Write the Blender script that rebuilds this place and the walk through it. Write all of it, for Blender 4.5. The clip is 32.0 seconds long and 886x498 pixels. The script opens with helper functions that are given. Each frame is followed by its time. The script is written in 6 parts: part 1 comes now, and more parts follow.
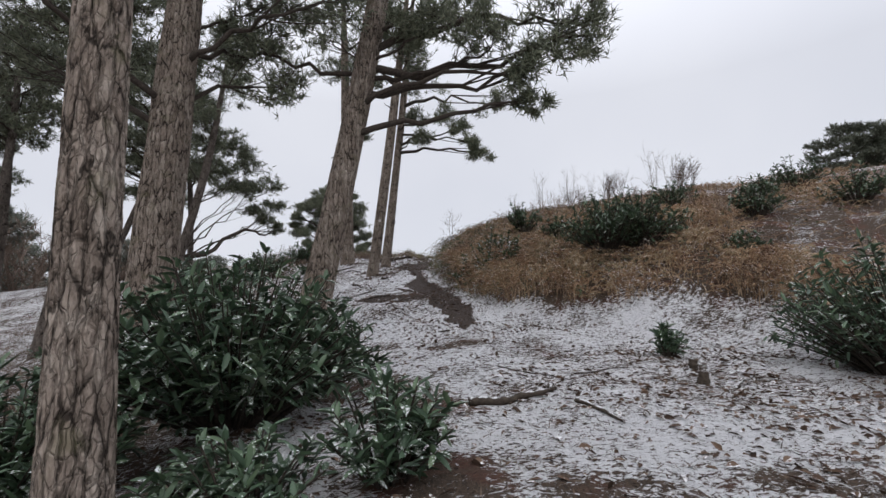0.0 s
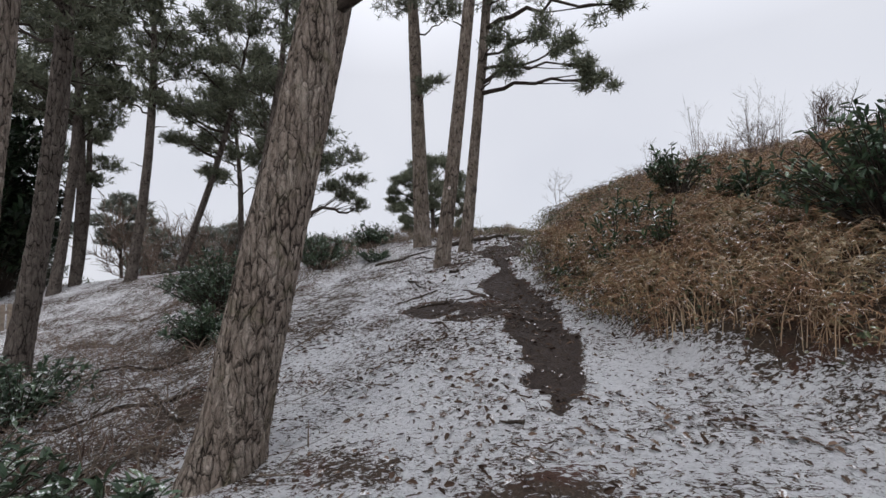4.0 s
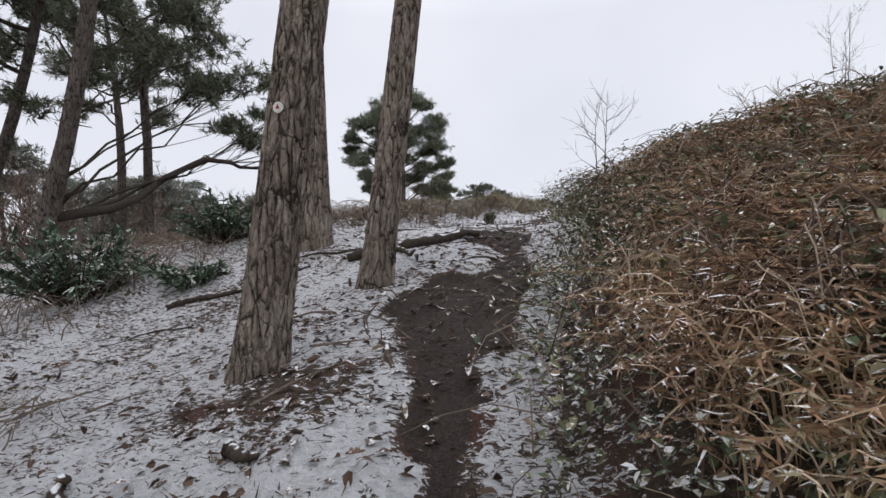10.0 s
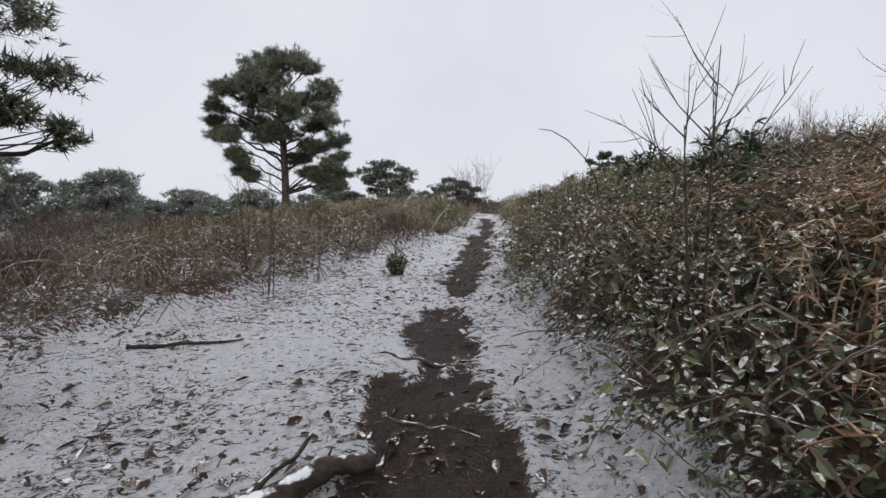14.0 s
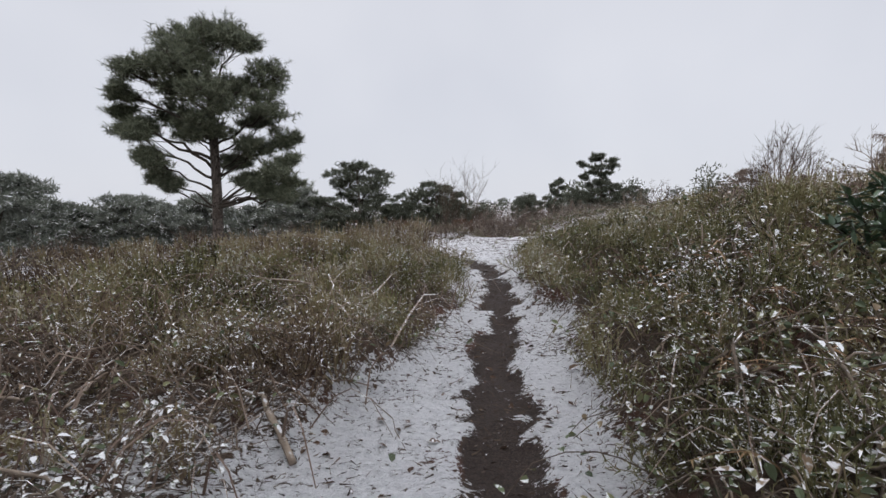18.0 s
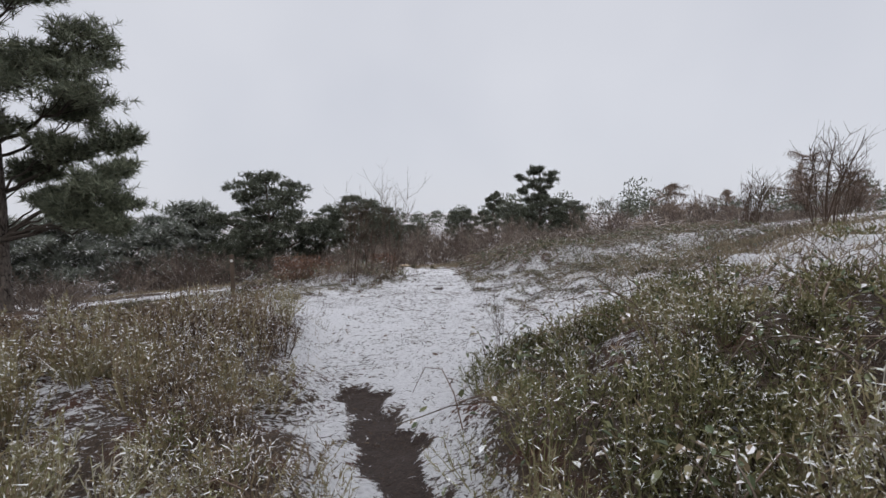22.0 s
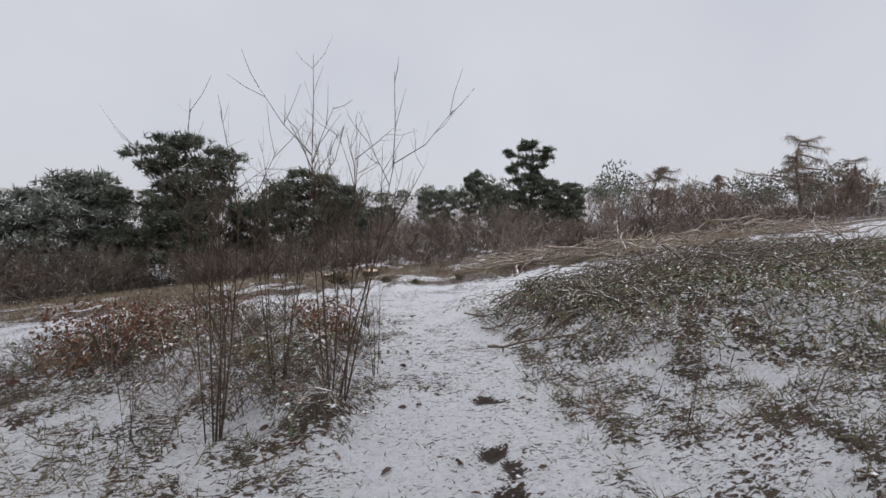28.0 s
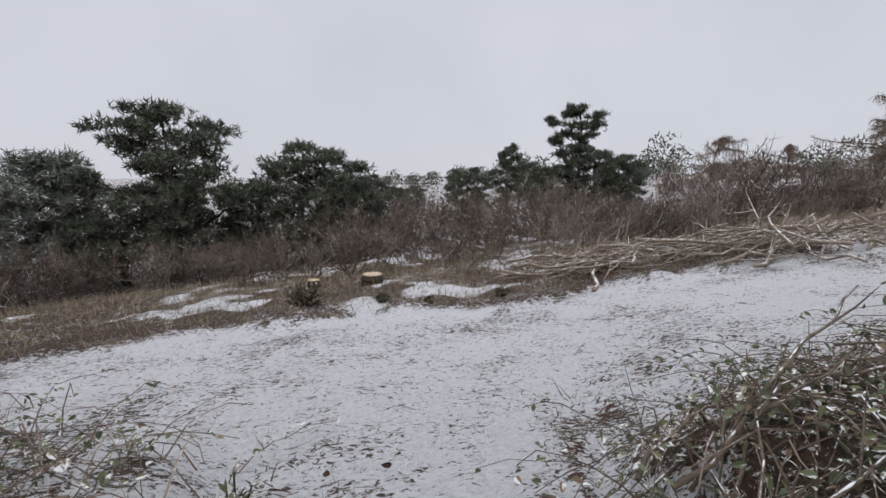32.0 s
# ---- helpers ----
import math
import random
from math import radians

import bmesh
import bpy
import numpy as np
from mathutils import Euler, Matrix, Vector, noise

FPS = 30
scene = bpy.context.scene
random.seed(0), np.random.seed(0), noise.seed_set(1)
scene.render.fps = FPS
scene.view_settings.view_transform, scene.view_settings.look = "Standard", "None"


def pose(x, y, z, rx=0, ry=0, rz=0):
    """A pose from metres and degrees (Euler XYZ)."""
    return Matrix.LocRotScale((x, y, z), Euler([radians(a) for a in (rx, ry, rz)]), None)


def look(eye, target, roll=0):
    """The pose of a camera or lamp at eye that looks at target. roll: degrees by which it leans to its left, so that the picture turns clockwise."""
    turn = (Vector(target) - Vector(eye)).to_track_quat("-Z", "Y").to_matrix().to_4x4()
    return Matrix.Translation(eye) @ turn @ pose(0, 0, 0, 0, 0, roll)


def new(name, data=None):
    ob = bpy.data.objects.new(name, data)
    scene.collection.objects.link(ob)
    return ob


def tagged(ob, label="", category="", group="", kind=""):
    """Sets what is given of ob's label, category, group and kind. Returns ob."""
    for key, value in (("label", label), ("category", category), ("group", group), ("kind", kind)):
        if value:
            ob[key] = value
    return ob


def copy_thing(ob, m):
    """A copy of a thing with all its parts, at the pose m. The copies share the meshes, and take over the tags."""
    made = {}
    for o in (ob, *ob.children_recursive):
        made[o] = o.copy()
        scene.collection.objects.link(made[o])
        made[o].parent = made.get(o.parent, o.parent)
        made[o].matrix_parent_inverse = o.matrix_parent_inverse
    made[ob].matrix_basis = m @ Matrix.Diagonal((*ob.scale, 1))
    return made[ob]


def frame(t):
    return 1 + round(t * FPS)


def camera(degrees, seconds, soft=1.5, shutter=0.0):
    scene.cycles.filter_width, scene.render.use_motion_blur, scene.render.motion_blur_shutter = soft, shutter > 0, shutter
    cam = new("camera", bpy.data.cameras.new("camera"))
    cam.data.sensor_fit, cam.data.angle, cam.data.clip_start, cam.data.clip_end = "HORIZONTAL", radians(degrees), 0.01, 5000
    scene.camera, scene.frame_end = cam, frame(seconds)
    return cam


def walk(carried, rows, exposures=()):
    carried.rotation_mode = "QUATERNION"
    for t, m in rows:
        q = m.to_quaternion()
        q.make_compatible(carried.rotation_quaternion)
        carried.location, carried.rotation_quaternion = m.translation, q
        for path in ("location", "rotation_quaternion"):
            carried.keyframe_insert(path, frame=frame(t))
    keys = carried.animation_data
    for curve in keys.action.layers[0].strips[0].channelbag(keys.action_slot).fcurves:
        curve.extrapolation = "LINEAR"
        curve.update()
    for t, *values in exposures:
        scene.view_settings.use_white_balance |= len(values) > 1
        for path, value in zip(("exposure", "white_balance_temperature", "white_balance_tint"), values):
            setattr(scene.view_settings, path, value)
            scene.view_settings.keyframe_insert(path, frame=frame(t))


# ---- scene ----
cam = camera(85.7, 32.0)
PATH = [
    (0, (-0.056, 0.063, 1.531), (-0.012, 2.048, 1.774), -0.8),
    (0.5, (0.055, 0.667, 1.647), (0.114, 2.649, 1.911), -1.2),
    (1, (0.124, 1.268, 1.760), (0.124, 3.251, 2.022), -0.6),
    (1.5, (0.244, 1.779, 1.841), (0.275, 3.765, 2.076), -0.8),
    (2, (0.277, 2.306, 1.901), (0.261, 4.297, 2.084), -0.4),
    (2.5, (0.416, 2.852, 1.962), (0.368, 4.849, 2.067), -0.4),
    (3, (0.451, 3.387, 2.033), (0.298, 5.378, 2.137), -1.1),
    (3.5, (0.456, 3.929, 2.112), (0.186, 5.905, 2.258), -0.8),
    (4, (0.448, 4.424, 2.198), (0.003, 6.370, 2.328), -1.2),
    (4.5, (0.398, 5.013, 2.330), (-0.253, 6.900, 2.461), -1.3),
    (6.5, (0.280, 7.608, 2.474), (-0.290, 9.521, 2.601), -0.2),
    (7, (0.304, 8.223, 2.567), (-0.186, 10.160, 2.669), 0.3),
    (7.5, (0.285, 8.792, 2.668), (-0.117, 10.749, 2.760), 0.6),
    (8, (0.229, 9.358, 2.795), (-0.112, 11.326, 2.885), 0.8),
    (8.5, (0.191, 9.887, 2.911), (-0.099, 11.865, 2.947), 1.5),
    (9, (0.131, 10.446, 3.084), (-0.187, 12.421, 3.061), 1.4),
    (9.5, (0.081, 11.000, 3.228), (-0.226, 12.975, 3.162), 0.8),
    (10, (-0.046, 11.540, 3.373), (-0.457, 13.496, 3.305), -0.3),
    (10.5, (-0.180, 12.114, 3.514), (-0.593, 14.068, 3.412), 0.2),
    (11, (-0.352, 12.627, 3.649), (-0.775, 14.579, 3.549), 0.3),
    (11.5, (-0.431, 13.079, 3.802), (-0.768, 15.044, 3.646), -0.1),
    (12, (-0.459, 13.531, 3.968), (-0.708, 15.508, 3.787), 0.0),
    (12.5, (-0.477, 14.078, 4.124), (-0.673, 16.058, 3.915), -0.4),
    (13, (-0.476, 14.544, 4.227), (-0.526, 16.532, 4.013), -0.2),
    (13.5, (-0.504, 15.046, 4.320), (-0.513, 17.036, 4.123), -0.4),
    (15.5, (-0.550, 17.087, 4.678), (-0.592, 19.077, 4.488), -1.0),
    (16, (-0.600, 17.697, 4.755), (-0.674, 19.688, 4.583), -0.7),
    (16.5, (-0.611, 18.349, 4.821), (-0.609, 20.343, 4.658), -0.3),
    (17, (-0.609, 19.025, 4.913), (-0.603, 21.017, 4.733), -0.3),
    (17.5, (-0.493, 19.623, 4.972), (-0.422, 21.613, 4.783), 0.1),
    (18, (-0.499, 20.223, 5.038), (-0.424, 22.211, 4.839), -0.3),
    (18.5, (-0.414, 20.775, 5.078), (-0.232, 22.754, 4.856), -0.1),
    (19, (-0.387, 21.395, 5.124), (-0.158, 23.369, 4.901), -0.3),
    (19.5, (-0.290, 22.010, 5.204), (-0.043, 23.985, 5.008), -0.4),
    (20, (-0.189, 22.565, 5.255), (0.105, 24.535, 5.069), -0.2),
    (20.5, (-0.069, 23.185, 5.323), (0.280, 25.146, 5.149), -0.6),
    (21, (0.053, 23.778, 5.382), (0.421, 25.737, 5.226), -0.6),
    (21.5, (0.135, 24.339, 5.418), (0.501, 26.300, 5.278), -0.4),
    (22, (0.255, 24.907, 5.458), (0.604, 26.870, 5.304), -0.3),
    (22.5, (0.268, 25.493, 5.483), (0.541, 27.467, 5.309), -0.4),
    (23, (0.322, 26.056, 5.501), (0.489, 28.037, 5.287), -0.4),
    (23.5, (0.290, 26.636, 5.536), (0.308, 28.619, 5.280), -0.9),
    (24, (0.276, 27.250, 5.557), (0.276, 29.232, 5.287), -0.7),
    (24.5, (0.193, 27.861, 5.553), (0.144, 29.839, 5.262), -0.8),
    (26.5, (0.403, 30.609, 5.536), (0.727, 32.560, 5.237), 0.2),
    (27, (0.517, 31.161, 5.566), (0.906, 33.104, 5.297), 0.4),
    (27.5, (0.715, 31.659, 5.610), (1.199, 33.583, 5.359), 1.0),
    (28, (0.851, 32.189, 5.578), (1.347, 34.112, 5.340), 1.1),
    (28.5, (1.072, 32.796, 5.513), (1.598, 34.715, 5.313), 1.1),
    (29, (1.228, 33.443, 5.495), (1.716, 35.374, 5.306), 0.6),
    (29.5, (1.394, 34.026, 5.484), (1.938, 35.936, 5.249), 0.6),
    (30, (1.506, 34.625, 5.466), (2.039, 36.532, 5.182), -0.0),
    (30.5, (1.712, 35.184, 5.442), (2.285, 37.074, 5.131), 0.6),
    (31, (1.849, 35.808, 5.399), (2.376, 37.708, 5.065), 0.0),
    (31.5, (2.013, 36.438, 5.334), (2.477, 38.357, 5.009), 0.1),
    (32, (2.135, 37.102, 5.234), (2.497, 39.045, 4.923), -0.2),
]
EXPOSURE = [(0, 0.03), (6, 0.05), (8, 0.12), (10, 0.17), (13, 0.12), (16, -0.04), (19, -0.03), (21, -0.13), (24, -0.14), (26.5, -0.25), (29, -0.17), (32, -0.2)]
walk(cam, [(t, look(eye, target, roll)) for t, eye, target, roll in PATH], EXPOSURE)

# ---- light ----
world = bpy.data.worlds.new("overcast")
scene.world = world
world.use_nodes = True
wn = world.node_tree
wn.nodes.clear()
w_out = wn.nodes.new("ShaderNodeOutputWorld")
w_bg = wn.nodes.new("ShaderNodeBackground")
w_sky = wn.nodes.new("ShaderNodeTexSky")
w_sky.sky_type, w_sky.sun_disc = "NISHITA", False
w_sky.sun_elevation, w_sky.sun_rotation = radians(48), radians(200)
w_scale = wn.nodes.new("ShaderNodeMix")
w_scale.data_type, w_scale.blend_type = "RGBA", "MULTIPLY"
w_scale.inputs["Factor"].default_value = 1.0
w_scale.inputs["B"].default_value = (0.10, 0.10, 0.10, 1)
# a closed cloud layer: soft large-scale billows over the clear sky
w_co = wn.nodes.new("ShaderNodeTexCoord")
w_no = wn.nodes.new("ShaderNodeTexNoise")
w_no.inputs["Scale"].default_value, w_no.inputs["Detail"].default_value = 2.2, 3.0
w_ra = wn.nodes.new("ShaderNodeValToRGB")
w_ra.color_ramp.elements[0].position, w_ra.color_ramp.elements[0].color = 0.3, (0.69, 0.71, 0.785, 1)
w_ra.color_ramp.elements[1].position, w_ra.color_ramp.elements[1].color = 0.72, (0.78, 0.795, 0.86, 1)
w_mix = wn.nodes.new("ShaderNodeMix")
w_mix.data_type = "RGBA"
w_mix.inputs["Factor"].default_value = 0.95
wn.links.new(w_sky.outputs[0], w_scale.inputs["A"])
wn.links.new(w_co.outputs["Generated"], w_no.inputs["Vector"])
wn.links.new(w_no.outputs["Fac"], w_ra.inputs[0])
wn.links.new(w_scale.outputs["Result"], w_mix.inputs["A"])
wn.links.new(w_ra.outputs[0], w_mix.inputs["B"])
wn.links.new(w_mix.outputs["Result"], w_bg.inputs[0])
# an overcast sky grows brighter towards the zenith
w_up = wn.nodes.new("ShaderNodeSeparateXYZ")
w_ht = wn.nodes.new("ShaderNodeMapRange")
w_ht.inputs["From Min"].default_value, w_ht.inputs["From Max"].default_value = 0.4, 1.0
w_ht.inputs["To Min"].default_value, w_ht.inputs["To Max"].default_value = 1.0, 2.3
wn.links.new(w_co.outputs["Generated"], w_up.inputs[0])
wn.links.new(w_up.outputs["Z"], w_ht.inputs["Value"])
wn.links.new(w_ht.outputs["Result"], w_bg.inputs[1])
wn.links.new(w_bg.outputs[0], w_out.inputs[0])
sun_data = bpy.data.lights.new("sun", "SUN")
sun_data.energy, sun_data.angle, sun_data.color = 0.5, radians(40), (1.0, 0.97, 0.93)
sun = new("sun", sun_data)
sun.matrix_world = look((0, 0, 30), (9, 25, 0))

# ---- materials ----
class Nodes:
    """A short way to wire a node material."""

    def __init__(self, name):
        self.mat = bpy.data.materials.new(name)
        self.mat.use_nodes = True
        self.tree = self.mat.node_tree
        self.bsdf = self.tree.nodes["Principled BSDF"]
        self.geo = self.add("ShaderNodeNewGeometry")

    def add(self, kind, **values):
        n = self.tree.nodes.new(kind)
        for k, v in values.items():
            n.inputs[k].default_value = v
        return n

    def link(self, a, b):
        self.tree.links.new(a, b)

    def noise(self, scale, detail=4.0, rough=0.55, stretch=None, distort=0.0):
        n = self.add("ShaderNodeTexNoise", Scale=scale, Detail=detail, Roughness=rough, Distortion=distort)
        src = self.geo.outputs["Position"]
        if stretch:
            m = self.add("ShaderNodeMapping")
            m.inputs["Scale"].default_value = stretch
            self.link(src, m.inputs["Vector"])
            src = m.outputs["Vector"]
        self.link(src, n.inputs["Vector"])
        return n.outputs["Fac"]

    def cells(self, stretch, distort, feature="DISTANCE_TO_EDGE"):
        """Stretched plates: how near their edge is, or a random tone for each."""
        m = self.add("ShaderNodeMapping")
        m.inputs["Scale"].default_value = stretch
        w = self.add("ShaderNodeTexNoise", Scale=11.0, Detail=3.0, Roughness=0.6)
        self.link(self.geo.outputs["Position"], w.inputs["Vector"])
        o = self.add("ShaderNodeVectorMath")
        o.operation = "MULTIPLY_ADD"
        self.link(w.outputs["Color"], o.inputs[0])
        o.inputs[1].default_value = (distort, distort, distort)
        self.link(self.geo.outputs["Position"], o.inputs[2])
        self.link(o.outputs[0], m.inputs["Vector"])
        v = self.add("ShaderNodeTexVoronoi")
        v.feature = feature
        v.inputs["Scale"].default_value = 1.0
        self.link(m.outputs["Vector"], v.inputs["Vector"])
        return v.outputs["Distance"] if feature == "DISTANCE_TO_EDGE" else v.outputs["Color"]

    def math(self, op, a, b=0.0, c=0.0, clamp=False):
        n = self.tree.nodes.new("ShaderNodeMath")
        n.operation, n.use_clamp = op, clamp
        for s, v in zip(n.inputs, (a, b, c)):
            if isinstance(v, (int, float)):
                s.default_value = v
            else:
                self.link(v, s)
        return n.outputs[0]

    def step(self, v, lo, hi):
        n = self.tree.nodes.new("ShaderNodeMapRange")
        n.interpolation_type = "SMOOTHSTEP"
        n.inputs["From Min"].default_value, n.inputs["From Max"].default_value = lo, hi
        self.link(v, n.inputs["Value"])
        return n.outputs["Result"]

    def ramp(self, v, stops):
        n = self.tree.nodes.new("ShaderNodeValToRGB")
        e = n.color_ramp.elements
        while len(e) < len(stops):
            e.new(0.5)
        for s, (p, c) in zip(e, stops):
            s.position, s.color = p, (*c, 1)
        self.link(v, n.inputs[0])
        return n.outputs[0]

    def mix(self, f, a, b):
        n = self.tree.nodes.new("ShaderNodeMix")
        n.data_type = "RGBA"
        for key, v in (("Factor", f), ("A", a), ("B", b)):
            s = next(i for i in n.inputs if i.name == key and i.enabled)
            if isinstance(v, tuple):
                s.default_value = (*v, 1)
            elif isinstance(v, (int, float)):
                s.default_value = v
            else:
                self.link(v, s)
        return next(o for o in n.outputs if o.enabled)

    def attr(self, name):
        n = self.tree.nodes.new("ShaderNodeAttribute")
        n.attribute_name = name
        return n.outputs["Fac"]

    def normal_z(self):
        n = self.tree.nodes.new("ShaderNodeSeparateXYZ")
        self.link(self.geo.outputs["Normal"], n.inputs[0])
        return n.outputs["Z"]

    def bump(self, height, strength, distance=0.01):
        n = self.add("ShaderNodeBump", Strength=strength, Distance=distance)
        self.link(height, n.inputs["Height"])
        self.link(n.outputs[0], self.bsdf.inputs["Normal"])

    def done(self, colour, rough=0.8, spec=0.3):
        if isinstance(colour, tuple):
            self.bsdf.inputs["Base Color"].default_value = (*colour, 1)
        else:
            self.link(colour, self.bsdf.inputs["Base Color"])
        if isinstance(rough, (int, float)):
            self.bsdf.inputs["Roughness"].default_value = rough
        else:
            self.link(rough, self.bsdf.inputs["Roughness"])
        self.bsdf.inputs["Specular IOR Level"].default_value = spec
        return self.mat


SNOW = (0.81, 0.81, 0.82)


def plant_material(name, stops, snow=0.0, rough=0.7, spec=0.25, scale=6.0, grain=60.0, own=0.55, most=1.0):
    """A leaf, needle or stem: tone varies by piece and by place; snow lies on what faces up."""
    n = Nodes(name)
    v = n.math("ADD", n.math("MULTIPLY", n.geo.outputs["Random Per Island"], own), n.math("MULTIPLY", n.step(n.noise(scale), 0.34, 0.66) if own < 0.5 else n.noise(scale), 1 - own))
    colour = n.ramp(v, stops)
    if snow > 0:
        lie = n.math("ADD", n.normal_z(), n.math("MULTIPLY", n.math("SUBTRACT", n.noise(grain, 2.0), 0.5), 2.2))
        lie = n.math("ADD", lie, n.math("MULTIPLY", n.math("SUBTRACT", n.noise(1.7, 2.0), 0.5), 1.0))
        lie = n.math("ADD", lie, n.math("MULTIPLY", n.math("SUBTRACT", n.geo.outputs["Random Per Island"], 0.5), 0.5))
        f = n.math("MULTIPLY", n.step(lie, 1.25 - snow, 1.6 - snow), most)
        colour = n.mix(f, colour, SNOW)
    return n.done(colour, rough, spec)


def bark_material(name, dark, mid, light, moss=0.0, size=(17, 17, 3.6)):
    """Long scaly plates parted by upright dark cracks, each split again by finer ones; each plate has its own tone."""
    n = Nodes(name)
    deep = n.attr("deep")
    fine = n.noise(80, 5, 0.7, (1, 1, 0.4))
    flake = n.noise(26, 4, 0.6, (1, 1, 0.45))
    broad = n.noise(3.0, 4, 0.6)
    edge = n.cells(size, 0.03)
    tone = n.cells(size, 0.03, "F1")
    split = n.cells((size[0] * 1.7, size[1] * 1.7, size[2] * 2.6), 0.03)
    v = n.math("ADD", n.math("MULTIPLY", fine, 0.35), n.math("ADD", n.math("MULTIPLY", flake, 0.4), n.math("ADD", n.math("MULTIPLY", broad, 0.25), n.math("MULTIPLY", tone, 0.16))))
    plate = n.ramp(v, [(0.40, dark), (0.58, mid), (0.76, light)])
    fray = n.math("ADD", n.math("MULTIPLY", n.math("SUBTRACT", flake, 0.5), 0.14), n.math("MULTIPLY", n.math("SUBTRACT", n.noise(6, 3), 0.44), 0.22))
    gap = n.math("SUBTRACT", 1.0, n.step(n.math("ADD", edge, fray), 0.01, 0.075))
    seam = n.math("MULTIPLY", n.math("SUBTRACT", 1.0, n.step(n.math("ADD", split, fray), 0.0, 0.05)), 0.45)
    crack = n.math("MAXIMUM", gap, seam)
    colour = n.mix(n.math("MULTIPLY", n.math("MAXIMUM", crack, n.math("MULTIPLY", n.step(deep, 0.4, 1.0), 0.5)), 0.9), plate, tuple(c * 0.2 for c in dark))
    if moss:
        colour = n.mix(n.math("MULTIPLY", n.step(n.noise(4.5, 4), 0.55, 0.72), moss), colour, (0.14, 0.14, 0.06))
    relief = n.math("ADD", n.math("MULTIPLY", flake, 0.7), n.math("ADD", n.math("MULTIPLY", n.step(edge, 0.0, 0.16), 1.0), n.math("MULTIPLY", n.step(split, 0.0, 0.1), 0.4)))
    n.bump(relief, 1.0, 0.022)
    return n.done(colour, 0.9, 0.15)


def ground_material():
    """Thin snow over leaf litter and peat. Where a foot has worn it, the peat lies bare."""
    n = Nodes("snowy_ground")
    cover = n.attr("cover")
    bare = n.attr("bare")
    fine = n.noise(27, 6, 0.72, (0.6, 1.15, 1.0), 1.0)
    mid = n.noise(9, 4, 0.6, None, 0.8)
    wide = n.noise(1.4, 3)
    litter = n.ramp(n.noise(70, 4, 0.7, (1, 0.4, 1), 1.5), [(0.25, (0.022, 0.016, 0.012)), (0.5, (0.075, 0.052, 0.036)), (0.68, (0.17, 0.12, 0.085)), (0.85, (0.26, 0.21, 0.16))])
    litter = n.mix(n.step(n.noise(3.1, 3), 0.48, 0.7), litter, n.ramp(n.noise(50, 4, 0.7), [(0.3, (0.05, 0.022, 0.014)), (0.7, (0.16, 0.075, 0.05))]))
    peat = n.ramp(n.noise(85, 6, 0.8, (1, 0.7, 1), 0.8), [(0.3, (0.016, 0.011, 0.009)), (0.52, (0.058, 0.04, 0.032)), (0.68, (0.125, 0.09, 0.072)), (0.85, (0.24, 0.19, 0.155))])
    soil = n.mix(n.step(bare, 0.3, 0.6), litter, peat)
    s = n.math("ADD", n.math("MULTIPLY", fine, 1.7), n.math("ADD", n.math("MULTIPLY", mid, 0.45), n.math("MULTIPLY", wide, 0.45)))
    s = n.math("ADD", s, n.math("MULTIPLY", n.math("SUBTRACT", cover, 0.5), 1.5))
    snow = n.step(s, 1.2, 1.28)
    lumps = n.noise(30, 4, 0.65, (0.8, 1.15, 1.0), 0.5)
    # hollows between lumps are greyed: the dimples' shade put into the snow colour
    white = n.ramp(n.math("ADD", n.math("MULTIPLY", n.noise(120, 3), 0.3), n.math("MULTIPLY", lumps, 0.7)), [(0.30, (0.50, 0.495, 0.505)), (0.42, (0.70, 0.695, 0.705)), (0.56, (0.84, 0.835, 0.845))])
    n.bump(n.math("ADD", n.math("MULTIPLY", n.noise(110, 4, 0.7), 0.5), n.math("ADD", n.math("MULTIPLY", lumps, 0.7), n.math("ADD", n.math("MULTIPLY", fine, 0.6), n.math("MULTIPLY", s, 0.7)))), 0.9, 0.038)
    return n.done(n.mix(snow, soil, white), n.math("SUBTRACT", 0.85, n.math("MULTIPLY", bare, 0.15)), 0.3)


def wood_material(name, stops, scale=20, snow=0.0):
    n = Nodes(name)
    g = n.noise(scale, 5, 0.65)
    colour = n.ramp(g, stops)
    if snow:
        lie = n.math("ADD", n.normal_z(), n.math("MULTIPLY", n.math("SUBTRACT", n.noise(14, 4), 0.5), 1.6))
        colour = n.mix(n.step(lie, 1.3 - snow, 1.5 - snow), colour, SNOW)
    n.bump(g, 0.8, 0.015)
    return n.done(colour, 0.85, 0.2)


M_GROUND = ground_material()
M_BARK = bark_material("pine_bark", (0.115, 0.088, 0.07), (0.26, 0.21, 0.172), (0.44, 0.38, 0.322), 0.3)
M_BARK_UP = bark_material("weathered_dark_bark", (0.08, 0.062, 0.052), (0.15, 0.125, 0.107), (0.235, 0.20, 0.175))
M_LIMB = wood_material("dark_limb", [(0.3, (0.028, 0.022, 0.018)), (0.7, (0.085, 0.068, 0.055))], 30)
M_NEEDLE = plant_material("pine_needles", [(0.2, (0.065, 0.074, 0.05)), (0.5, (0.145, 0.16, 0.106)), (0.85, (0.24, 0.255, 0.175))], 0.0, 0.6, 0.3, 1.2)
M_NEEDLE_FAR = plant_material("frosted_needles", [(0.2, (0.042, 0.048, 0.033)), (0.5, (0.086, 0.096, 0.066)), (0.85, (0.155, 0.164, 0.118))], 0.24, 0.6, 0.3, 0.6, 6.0)
